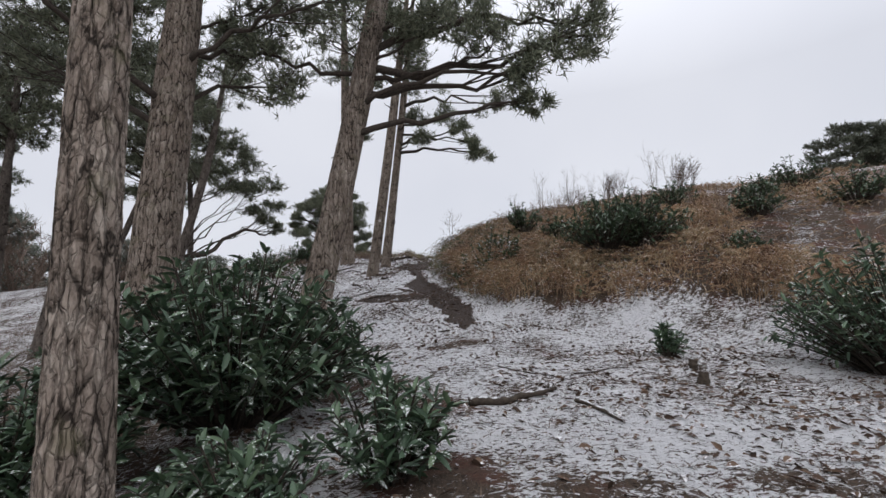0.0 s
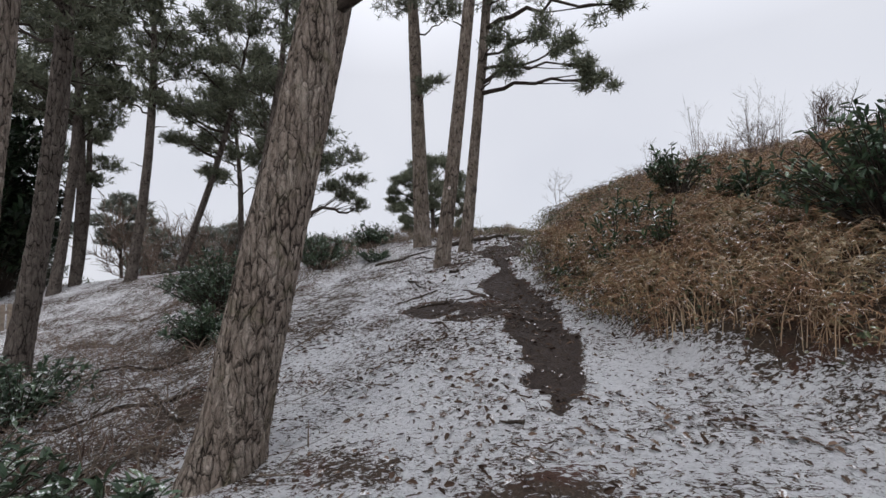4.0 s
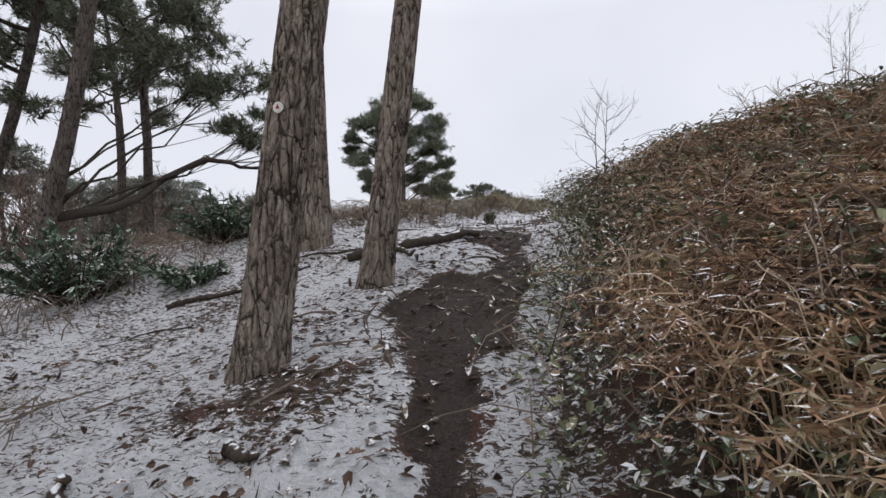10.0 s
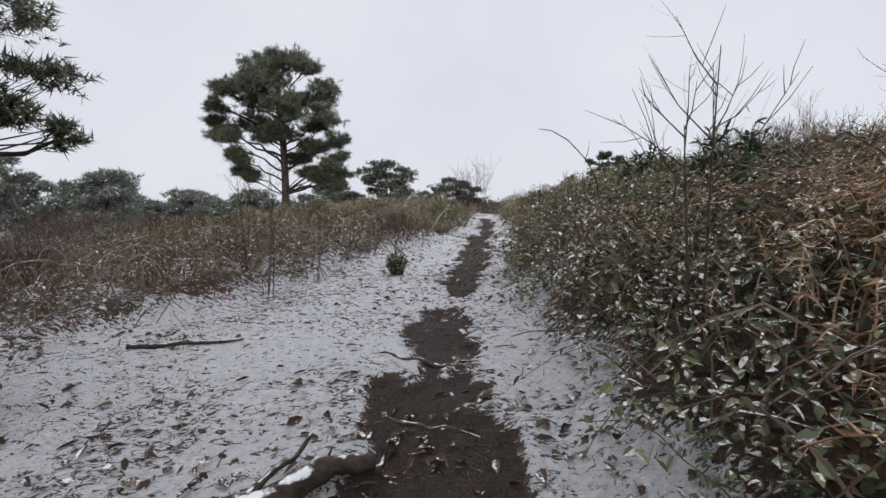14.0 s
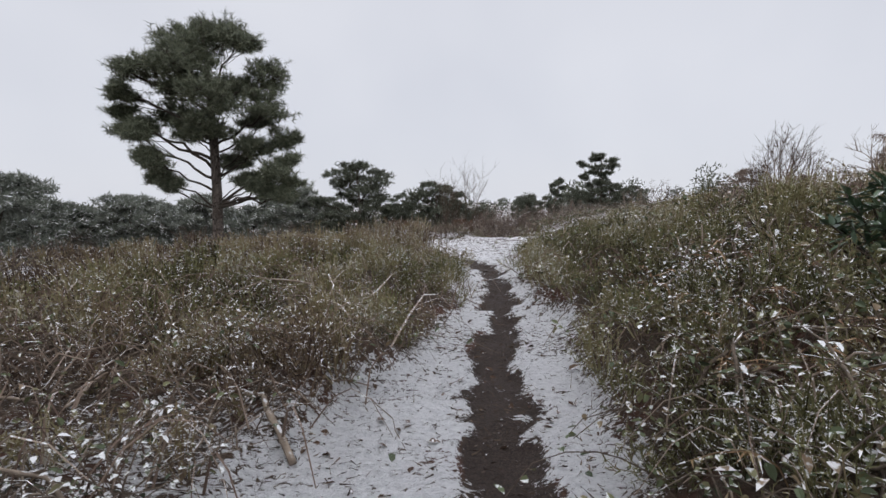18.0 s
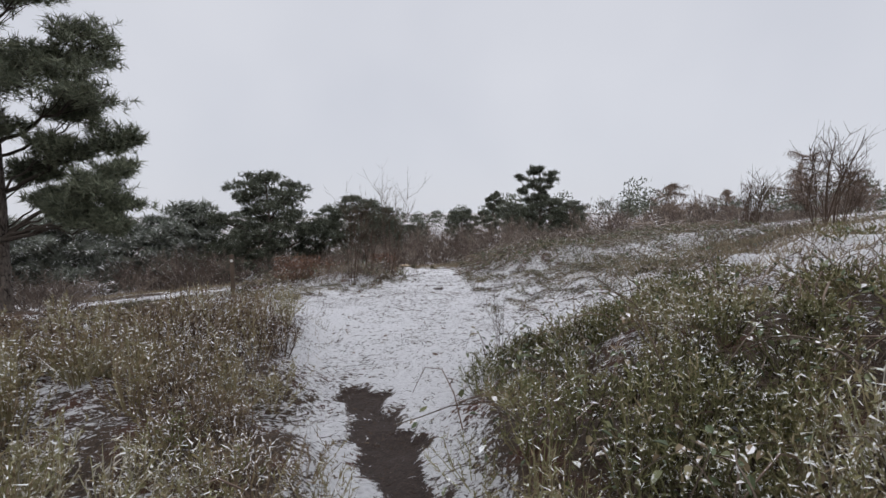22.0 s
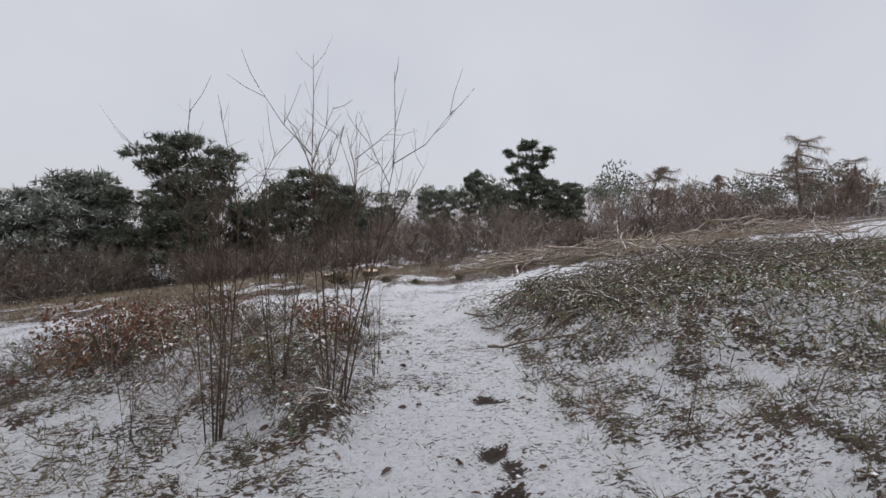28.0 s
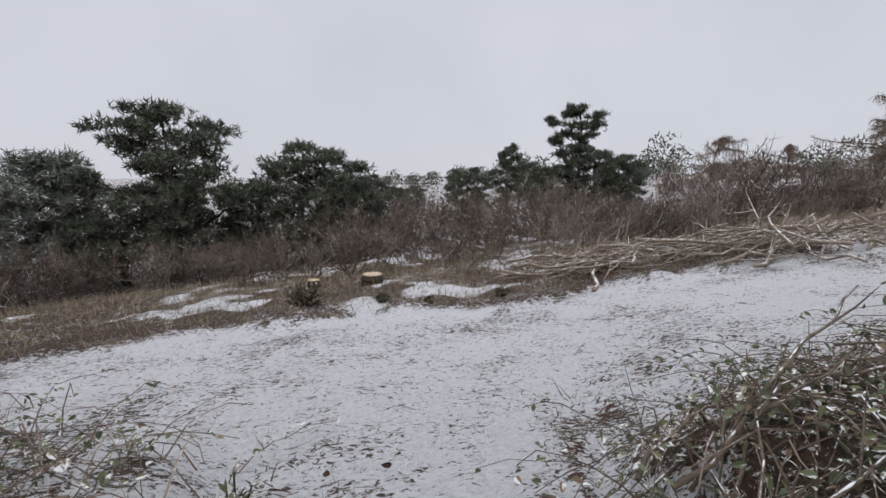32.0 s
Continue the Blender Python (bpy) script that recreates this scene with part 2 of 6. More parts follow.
# grey base and heavy snow stand in for haze on the lower slope
M_NEEDLE_HAZE = plant_material("hazed_snowy_needles", [(0.2, (0.1, 0.112, 0.09)), (0.5, (0.18, 0.195, 0.16)), (0.85, (0.26, 0.272, 0.23))], 0.6, 0.7, 0.2, 0.6, 6.0)
M_LAUREL = plant_material("laurel_leaf", [(0.2, (0.03, 0.054, 0.031)), (0.5, (0.062, 0.106, 0.058)), (0.85, (0.13, 0.185, 0.1))], 0.28, 0.45, 0.45, 3.0)
M_LAUREL_SNOW = plant_material("snowed_laurel", [(0.2, (0.03, 0.055, 0.028)), (0.5, (0.07, 0.12, 0.055)), (0.85, (0.15, 0.2, 0.09))], 0.72, 0.45, 0.35, 3.0)
M_BRAMBLE = plant_material("bramble_leaf", [(0.15, (0.042, 0.054, 0.03)), (0.4, (0.105, 0.128, 0.066)), (0.58, (0.185, 0.19, 0.095)), (0.75, (0.225, 0.17, 0.105)), (0.95, (0.31, 0.2, 0.13))], 0.46, 0.6, 0.3, 3.0, 40.0, 0.6, 0.85)
M_BRAMBLE_SNOW = plant_material("snowed_bramble", [(0.2, (0.05, 0.06, 0.035)), (0.6, (0.12, 0.13, 0.075)), (0.95, (0.24, 0.17, 0.11))], 0.75, 0.6, 0.3, 3.0, 45.0, 0.55, 0.9)
M_TUSSOCK = plant_material("mossy_tussock", [(0.1, (0.05, 0.045, 0.03)), (0.4, (0.12, 0.115, 0.07)), (0.7, (0.2, 0.165, 0.11)), (0.95, (0.3, 0.26, 0.19))], 0.2, 0.85, 0.1, 1.4, 60.0, 0.45)
M_BRACKEN = plant_material("dead_bracken", [(0.12, (0.065, 0.04, 0.03)), (0.36, (0.205, 0.122, 0.076)), (0.56, (0.385, 0.23, 0.138)), (0.72, (0.25, 0.205, 0.108)), (0.95, (0.56, 0.46, 0.34))], 0.29, 0.8, 0.15, 1.6, 60.0, 0.45)
M_STRAW = plant_material("dry_stem", [(0.15, (0.2, 0.125, 0.077)), (0.5, (0.41, 0.28, 0.172)), (0.85, (0.6, 0.475, 0.335))], 0.14, 0.8, 0.15, 2.0)
M_STEM = wood_material("bleached_stem", [(0.3, (0.24, 0.18, 0.125)), (0.7, (0.46, 0.37, 0.28))], 24, 0.05)
M_HEATHER = plant_material("winter_heather", [(0.08, (0.045, 0.03, 0.025)), (0.3, (0.155, 0.112, 0.083)), (0.5, (0.265, 0.202, 0.13)), (0.66, (0.22, 0.19, 0.097)), (0.85, (0.36, 0.32, 0.2)), (0.97, (0.5, 0.46, 0.4))], 0.64, 0.85, 0.1, 0.9, 60.0, 0.42, 0.85)
M_HEATHER_GREEN = plant_material("green_heather", [(0.08, (0.045, 0.038, 0.024)), (0.3, (0.135, 0.128, 0.066)), (0.5, (0.22, 0.215, 0.102)), (0.68, (0.255, 0.195, 0.122)), (0.85, (0.35, 0.34, 0.195)), (0.97, (0.5, 0.46, 0.4))], 0.58, 0.85, 0.1, 0.9, 60.0, 0.42, 0.85)
M_BLADE = plant_material("litter_blade", [(0.2, (0.03, 0.022, 0.017)), (0.5, (0.09, 0.065, 0.048)), (0.85, (0.20, 0.15, 0.11))], 0.10, 0.85, 0.1, 2.0)
M_TWIG = wood_material("twig_bark", [(0.3, (0.045, 0.03, 0.022)), (0.7, (0.14, 0.10, 0.075))], 25, 0.12)
M_TWIG_BROWN = plant_material("brown_twigs", [(0.2, (0.11, 0.075, 0.06)), (0.5, (0.22, 0.162, 0.127)), (0.85, (0.37, 0.3, 0.24))], 0.32, 0.85, 0.1, 1.0)
# haze over the far twigs is put into this lighter brown-grey
M_TWIG_FAR = plant_material("hazed_twigs", [(0.2, (0.12, 0.086, 0.068)), (0.5, (0.2, 0.152, 0.124)), (0.85, (0.3, 0.24, 0.2))], 0.0, 0.9, 0.1, 0.4)
M_TWIG_DARK = plant_material("dark_thicket", [(0.2, (0.08, 0.06, 0.05)), (0.5, (0.16, 0.125, 0.103)), (0.85, (0.27, 0.218, 0.182))], 0.32, 0.85, 0.1, 0.5, 60.0, 0.45)
M_TWIG_SNOW = wood_material("snowy_stick", [(0.3, (0.07, 0.052, 0.04)), (0.7, (0.22, 0.175, 0.135))], 25, 0.4)
M_PALE = wood_material("weathered_branch", [(0.3, (0.17, 0.13, 0.10)), (0.7, (0.40, 0.33, 0.26))], 18, 0.45)
M_LOG = wood_material("rotten_log", [(0.3, (0.022, 0.017, 0.013)), (0.7, (0.085, 0.066, 0.05))], 22, 0.42)
M_ROOT = wood_material("bare_root", [(0.3, (0.035, 0.025, 0.02)), (0.7, (0.13, 0.095, 0.075))], 26, 0.40)
M_CUT = wood_material("fresh_cut_wood", [(0.3, (0.36, 0.25, 0.14)), (0.7, (0.62, 0.47, 0.30))], 30, 0.25)
M_POST = wood_material("treated_post", [(0.3, (0.07, 0.05, 0.038)), (0.7, (0.16, 0.12, 0.09))], 40)
M_RUSSET = plant_material("russet_leaf", [(0.2, (0.09, 0.045, 0.03)), (0.6, (0.20, 0.10, 0.062)), (0.9, (0.32, 0.19, 0.125))], 0.3, 0.7, 0.2, 2.0)
M_GRASS = plant_material("bleached_grass", [(0.2, (0.13, 0.102, 0.07)), (0.5, (0.27, 0.218, 0.15)), (0.85, (0.42, 0.36, 0.265))], 0.34, 0.85, 0.1, 1.5)
M_LEAF_LITTER = plant_material("fallen_leaf", [(0.2, (0.04, 0.025, 0.018)), (0.5, (0.10, 0.064, 0.045)), (0.85, (0.22, 0.15, 0.105))], 0.36, 0.8, 0.15, 2.0)
M_WHITE = wood_material("painted_disc", [(0.3, (0.72, 0.70, 0.66)), (0.7, (0.8, 0.78, 0.74))], 60)
M_RED = wood_material("red_arrow", [(0.3, (0.35, 0.05, 0.04)), (0.7, (0.45, 0.07, 0.05))], 60)
M_IVY = plant_material("dark_evergreen", [(0.2, (0.006, 0.012, 0.006)), (0.6, (0.016, 0.032, 0.014)), (0.9, (0.035, 0.06, 0.025))], 0.0, 0.5, 0.3, 2.0)

# ---- the lie of the land ----
def smooth_table(ys, vs, width=0.7):
    g = np.arange(-60.0, 260.0, 0.1)
    v = np.interp(g, ys, vs)
    n = int(width * 30)
    k = np.exp(-0.5 * (np.arange(-n, n + 1) * 0.1 / width) ** 2)
    return g, np.convolve(np.pad(v, n, mode="edge"), k / k.sum(), mode="valid")
PATH_X = smooth_table([0, 4, 7.6, 8.6, 9.4, 10.2, 11.5, 13.5, 15, 17, 19, 20.5, 21.3, 23.3, 25.5, 28, 29.5, 30.6, 32.2, 34.6, 37.1, 40, 60, 120],
                      [.2, .45, .5, .62, .5, .25, 0, -.4, -.5, -.6, -.52, -.45, -.35, .05, .3, .25, .3, .45, .9, 1.55, 2.2, 2.8, 6, 6], 0.5)
PATH_Z = smooth_table([-40, 0, 4.3, 6.9, 8.3, 9, 10, 11.5, 12.6, 13.5, 14.5, 15.5, 16.4, 17.3, 18.3, 19.5, 21, 22.2, 24.4, 26, 28, 30, 33, 35.3, 37.5, 39, 42, 45, 48, 50, 55, 60, 80, 200],
                      [-1.5, .3, .74, .95, 1.2, 1.41, 1.64, 1.87, 2.14, 2.46, 2.67, 2.87, 3.1, 3.31, 3.44, 3.5, 3.53, 3.62, 3.83, 3.92, 4.0, 4.0, 3.95, 3.86, 3.7, 3.57, 3.3, 2.97, 2.6, 2.36, 1.95, 1.65, .8, -3], 0.4)
BANK_AT = smooth_table([0, 5.01, 6.01, 7.52, 8.42, 9.22, 10.03, 12.03, 18.1, 21.35, 25.1, 27.86, 29.83, 31.82, 34.82, 38.82], [6, 5.2, 4.2, 2.5, 1.3, 0.75, 0.55, 0.5, 0.6, 0.55, 0.5, 0.9, 2.4, 2.2, 1, 0.8], 0.4)
BANK_H = smooth_table([0, 6.01, 8.02, 10.03, 12.03, 16.15, 19.72, 21.35, 25.1, 27.86, 30.82, 58.82], [0.3, 0.4, 0.7, 0.97, 1.03, 0.92, 0.68, 0.5, 0.5, 0.35, 0.15, 0], 1.0)
BANK_S = smooth_table([0, 16, 23, 28, 31.5, 35, 40, 44, 60], [.15, .15, .13, .15, .15, .09, .1, .12, .1], 1.0)
LEFT_S = smooth_table([0, 9, 11, 16, 18, 20, 28, 36, 40, 50, 60], [.1, .13, .1, .1, .05, .03, .02, .03, .035, .03, .08], 1.0)
LEFT_AT = smooth_table([0, 16, 19, 21, 28, 32], [.8, .8, 3, 4, 4, 2.5], 1.0)
LEFT_D = smooth_table([0, 19.5, 22, 28, 31], [.05, .05, .16, .16, .05], 0.8)
def table(tab, y):
    return np.interp(y, tab[0], tab[1])
def ground_z(x, y):
    """The height of the ground, without its small bumps."""
    x, y = np.asarray(x, float), np.asarray(y, float)
    d = x - table(PATH_X, y)
    z = table(PATH_Z, y)
    u = np.maximum(d - table(BANK_AT, y), 0)
    z = z + table(BANK_H, y) * (1 - np.exp(-(u / 1.5) ** 1.3)) + table(BANK_S, y) * 40 * np.tanh(u / 40)
    v = np.maximum(-d - table(LEFT_AT, y), 0)
    vv = np.maximum(-d - 0.4, 0)
    z = z - table(LEFT_S, y) * 18 * np.tanh(vv / 18) - table(LEFT_D, y) * 25 * np.tanh(v / 25)
    return z
# the worn strip of bare peat: its middle and half its width along the walk
MUD_X = smooth_table([8.42, 9.62, 11.03, 12.39, 12.92, 13.23, 13.64, 14.11, 14.42, 14.73, 15.15, 15.85, 16.2, 16.66, 17.01, 17.36, 18.1, 19.4, 19.8, 20.08, 20.52, 21.52, 21.82, 22.7, 23.5, 24.47, 24.92, 26.64, 27.6, 28.5, 29.1],
                     [0.47, 0.32, 0.08, -0.38, -0.5, -0.41, -0.44, -0.55, -0.58, -0.73, -0.75, -0.66, -0.18, -0.36, -0.58, -0.6, -0.63, -0.53, -0.46, -0.37, -0.34, -0.31, -0.15, -0.11, -0.02, 0.14, 0.28, 0.48, 0.45, 0.33, 0.24], 0.12)
MUD_W = smooth_table([7.92, 8.32, 8.62, 9.62, 11.03, 11.83, 12.39, 12.92, 13.23, 13.64, 14.11, 14.42, 14.73, 15.15, 15.85, 16.2, 16.66, 17.01, 17.36, 17.73, 18.19, 18.46, 18.7, 19.4, 19.8, 20.08, 20.52, 21.26, 21.82, 22.7, 23.5, 24.47, 24.92, 26.6, 28.2, 28.9, 29.35],
                     [-0.4, 0.1, 0.2, 0.28, 0.32, 0.3, 0.33, 0.33, 0.19, 0.13, 0.14, 0.18, 0.4, 0.5, 0.42, 0.12, 0.12, 0.32, 0.32, 0.24, 0.16, -0.05, 0.3, 0.3, 0.07, 0.08, 0.15, 0.2, 0.16, 0.2, 0.2, 0.22, 0.17, 0.19, 0.19, 0.15, -0.3], 0.1)
# where the plants begin, to the left and the right of the open snow
EDGE_L = smooth_table([0, 5.31, 7.02, 12.03, 14.11, 15.75, 17.46, 18.1, 19.64, 21.18, 23.1, 24.65, 25.91, 26.91, 29.44, 30.72, 32.12, 33.92, 35.82, 38.82],
                      [-1.4, -1.2, -2.6, -4, -4.5, -4.6, -3.9, -3.6, -2.9, -2.0, -0.88, -0.17, 0.05, 0.06, -0.15, -0.08, -0.56, -1.46, -4.16, -8.16], 0.25)
EDGE_R = smooth_table([0, 5.51, 7.32, 8.22, 9.22, 10.13, 11.33, 12.13, 13.59, 15.35, 15.85, 17.16, 19.72, 21.18, 22.03, 22.8, 24, 25.1, 27.19, 28.16, 28.85, 29.64, 30.23, 32.82, 34.82, 36.32],
                      [7, 5.6, 4.5, 2.7, 1.42, 0.85, 0.55, 0.26, -0.14, -0.15, 0.05, 0.15, 0.21, 0.17, 0.24, 0.47, 0.63, 0.66, 0.62, 0.75, 1.2, 1.9, 5.08, 6.48, 5.73, 4.6], 0.15)


def hash2(ix, iy, seed):
    h = np.sin(ix * 127.1 + iy * 311.7 + seed * 74.7) * 43758.5453
    return h - np.floor(h)


def value_noise(x, y, scale, seed=0):
    x, y = np.asarray(x) * scale, np.asarray(y) * scale
    ix, iy = np.floor(x), np.floor(y)
    fx, fy = x - ix, y - iy
    fx, fy = fx * fx * (3 - 2 * fx), fy * fy * (3 - 2 * fy)
    a, b = hash2(ix, iy, seed), hash2(ix + 1, iy, seed)
    c, d = hash2(ix, iy + 1, seed), hash2(ix + 1, iy + 1, seed)
    return (a * (1 - fx) + b * fx) * (1 - fy) + (c * (1 - fx) + d * fx) * fy


def ease(v, lo, hi):
    u = np.clip((v - lo) / (hi - lo), 0, 1)
    return u * u * (3 - 2 * u)


def bend_plan(x, y):
    """The plan of the last bend has its own origin and x scale, set to fit the camera's view."""
    return 1.143 * x + 1.43, y + 1.18


def mound(x, y):
    """How far inside the overgrown heap beside the last bend (1 at its heart)."""
    x, y = bend_plan(x, y)
    wob = 0.5 * (value_noise(x, y, 1.1, 9) - 0.5) + 0.25 * (value_noise(x, y, 2.9, 10) - 0.5)
    side = x - 4.95 - 0.12 * np.maximum(y - 39, 0)
    front = y - np.maximum(37.3 - 0.5 * (x - 4.8), 36.0)
    back = 40.95 + 0.05 * (x - 7) + 0.35 * np.maximum(x - 9, 0) - y
    return ease(np.minimum(np.minimum(side, front), np.minimum(back, 13.5 - x)) + wob, 0.0, 1.0)


def island(x, y):
    """The wedge of young birch and scrub that the last stretch passes."""
    x, y = bend_plan(x, y)
    front = ((x - 2.3) * 2.3 + (y - 36.4) * 3.3) / 4.02
    side = np.minimum(3.3, 2.5 + 0.3 * (y - 36.5)) - x
    back = (41.0 + (3.4 - x) * 0.67 - y) / 1.2
    wob = 0.5 * (value_noise(x, y, 1.3, 12) - 0.5)
    return ease(np.minimum(np.minimum(front, side), np.minimum(back, x + 1.6)) + wob, 0, 0.45)


# the trodden snow of the last stretch, and the rough verges on both sides of it
TRACK_R = smooth_table([31, 33, 35.1, 36.7, 38.1, 39.4, 41], [2.9, 3.7, 4.04, 4.37, 4.6, 4.78, 5.2], 0.3)
TRACK_L = smooth_table([31, 33, 34.5, 35.3, 36, 37, 39, 41.3], [-0.6, -0.8, 0.3, 1.7, 2.6, 3.2, 3.7, 3.9], 0.3)


def rough_verge(x, y):
    """1 on the tussocky verges, in blotches, 0 on the trodden snow."""
    x, y = bend_plan(x, y)
    off = np.maximum(x - table(TRACK_R, y), table(TRACK_L, y) - x)
    blot = 0.3 * value_noise(x, y, 1.3, 51) + 0.4 * value_noise(x, y, 3.7, 52) + 0.3 * value_noise(x, y, 8.0, 53)
    off = off * np.where(x < table(TRACK_L, y), 0.6, 1.0)
    return (1 - 0.2 * (x < table(TRACK_L, y))) * ease(off + 0.5 * (blot - 0.5), 0.0, 0.35) * ease(blot + 0.10 * ease(off, 0, 2), 0.43, 0.62) * ease(y, 31.8, 33.2) * (1 - ease(y, 40.5, 42))


def overgrown(x, y):
    """1 under heath, bracken and scrub, 0 on the open snow."""
    wob = 0.35 * (value_noise(x, y, 2.1, 3) - 0.5)
    left = ease(table(EDGE_L, y) - x + wob, -0.05, 0.35) * (1 - ease(y, 34.0, 35.8))
    right = ease(x - table(EDGE_R, y) + wob, -0.05, 0.35) * (1 - ease(y, 31.9, 33.8))
    verge = ease(y - (44.1 - 0.03 * x) + 0.9 * (value_noise(x, y, 0.7, 55) - 0.5) + 0.8 * (value_noise(x, y, 2.3, 59) - 0.5), 0, 0.6)
    return np.clip(left + right + verge + mound(x, y) + island(x, y), 0, 1)


def bare_peat(x, y):
    wob = (0.30 - 0.18 * ease(y, 19, 22)) * (value_noise(x, y, 3.3, 5) - 0.5) + (0.14 + 0.12 * ease(y, 15.5, 17)) * (value_noise(x, y, 9, 6) - 0.5)
    strip = ease(table(MUD_W, y) - np.abs(x - table(MUD_X, y)) + wob, -0.06, 0.08)
    spots = 0
    for cx, cy, rx, ry in ((-0.35, 10.9, 0.8, 0.35), (-1.4, 11.75, 0.5, 0.38), (-1.15, 11.4, 0.5, 0.4), (-0.62, 11.35, 0.4, 0.28), (-1.75, 34.15, 1.0, 0.32), (2.25, 35.92, 0.16, 0.12), (1.93, 34.98, 0.1, 0.14), (2, 34.75, 0.1, 0.1), (1.86, 34.46, 0.1, 0.1)):
        spots = np.maximum(spots, ease(1 - np.hypot((x - cx) / rx, (y - cy) / ry) + 1.6 * wob, 0, 0.4))
    return np.clip(strip + spots, 0, 1)


def surface_z(x, y):
    """The ground as it is walked on: bumps, worn hollow, and humps of moss and litter under the plants."""
    x, y = np.asarray(x, float), np.asarray(y, float)
    z = ground_z(x, y)
    near = 1 - ease(np.hypot(x - 1, (y - 22) / 2.2), 14, 30)
    g = overgrown(x, y)
    z = z + near * (0.07 * (value_noise(x, y, 1.3, 1) - 0.5) + 0.045 * (value_noise(x, y, 4.2, 2) - 0.5) + 0.022 * (value_noise(x, y, 11, 4) - 0.5))
    heath = ease(y, 18.3, 20.5) * (1 - ease(y, 33, 36))
    z = z + near * g * (0.06 + 0.04 * heath + (0.18 + 0.10 * heath) * (value_noise(x, y, 1.7, 7) - 0.3))
    z = z + 0.24 * mound(x, y) + 0.05 * rough_verge(x, y) + 0.06 * island(x, y)
    return z - 0.06 * bare_peat(x, y) * near


def at_ground(x, y, up=0.0):
    return Vector((x, y, float(surface_z(x, y)) + up))


# ---- meshes from arrays ----
class Soup:
    """Gathers quads and triangles, and makes one mesh of them."""

    def __init__(self):
        self.v, self.q, self.t, self.n = [], [], [], 0

    def add(self, v, q=None, t=None):
        v = np.asarray(v, float).reshape(-1, 3)
        if q is not None and len(q):
            self.q.append(np.asarray(q, int).reshape(-1, 4) + self.n)
        if t is not None and len(t):
            self.t.append(np.asarray(t, int).reshape(-1, 3) + self.n)
        self.v.append(v)
        self.n += len(v)
        return self

    def mesh(self, name, material, smooth=True):
        me = bpy.data.meshes.new(name)
        v = np.concatenate(self.v)
        q = np.concatenate(self.q) if self.q else np.zeros((0, 4), int)
        t = np.concatenate(self.t) if self.t else np.zeros((0, 3), int)
        me.vertices.add(len(v))
        me.vertices.foreach_set("co", v.ravel().astype(np.float32))
        me.loops.add(q.size + t.size)
        me.loops.foreach_set("vertex_index", np.concatenate([q.ravel(), t.ravel()]).astype(np.int32))
        me.polygons.add(len(q) + len(t))
        me.polygons.foreach_set("loop_start", np.concatenate([np.arange(len(q)) * 4, q.size + np.arange(len(t)) * 3]).astype(np.int32))
        me.polygons.foreach_set("use_smooth", np.full(len(q) + len(t), smooth))
        me.materials.append(material)
        me.update(calc_edges=True)
        return me


def unit(v):
    v = np.asarray(v, float)
    return v / np.maximum(np.linalg.norm(v, axis=-1, keepdims=True), 1e-9)


def rand_dirs(rng, n, up=0.0):
    v = rng.normal(size=(n, 3))
    v[:, 2] = v[:, 2] + up
    return unit(v)


def ribbons(soup, p, width, rng):
    """Flat tapering strips along the lines p (N, K, 3), width (N, K) or a number."""
    n, k = p.shape[:2]
    along = unit(p[:, -1] - p[:, 0])
    side = unit(np.cross(along, rand_dirs(rng, n)))
    w = np.broadcast_to(np.asarray(width, float), (n, k))[..., None] * 0.5
    v = np.stack([p - side[:, None] * w, p + side[:, None] * w], 2).reshape(-1, 3)
    i = (np.arange(n)[:, None] * k + np.arange(k - 1)[None])[..., None] * 2 + np.array([0, 1, 3, 2])
    soup.add(v, i.reshape(-1, 4))


def tubes(soup, p, r, sides=5, cap=True):
    """Round tapering tubes along the lines p (N, K, 3), radius (N, K)."""
    p = np.asarray(p, float)
    n, k = p.shape[:2]
    r = np.broadcast_to(np.asarray(r, float), (n, k))
    tan = unit(np.gradient(p, axis=1))
    ref = np.where(np.abs(tan[:, :1, 2:3]) > 0.9, np.array([1.0, 0, 0]), np.array([0, 0, 1.0]))
    a = unit(np.cross(tan, ref))
    b = np.cross(tan, a)
    ang = np.arange(sides) * 2 * np.pi / sides
    ring = a[:, :, None] * np.cos(ang)[:, None] + b[:, :, None] * np.sin(ang)[:, None]
    v = (p[:, :, None] + ring * r[:, :, None, None]).reshape(-1, 3)
    base = (np.arange(n)[:, None, None] * k + np.arange(k - 1)[None, :, None]) * sides
    s = np.arange(sides)[None, None]
    s2 = (s + 1) % sides
    q = np.stack([base + s, base + s2, base + s2 + sides, base + s + sides], -1).reshape(-1, 4)
    t = []
    if cap and sides > 2:
        for off, flip in ((0, 1), ((k - 1) * sides, 0)):
            for j in range(1, sides - 1):
                tri = np.array([0, j + 1, j] if flip else [0, j, j + 1]) + off
                t.append(np.arange(n)[:, None] * k * sides + tri)
        t = np.concatenate(t)
    soup.add(v, q, t if len(t) else None)


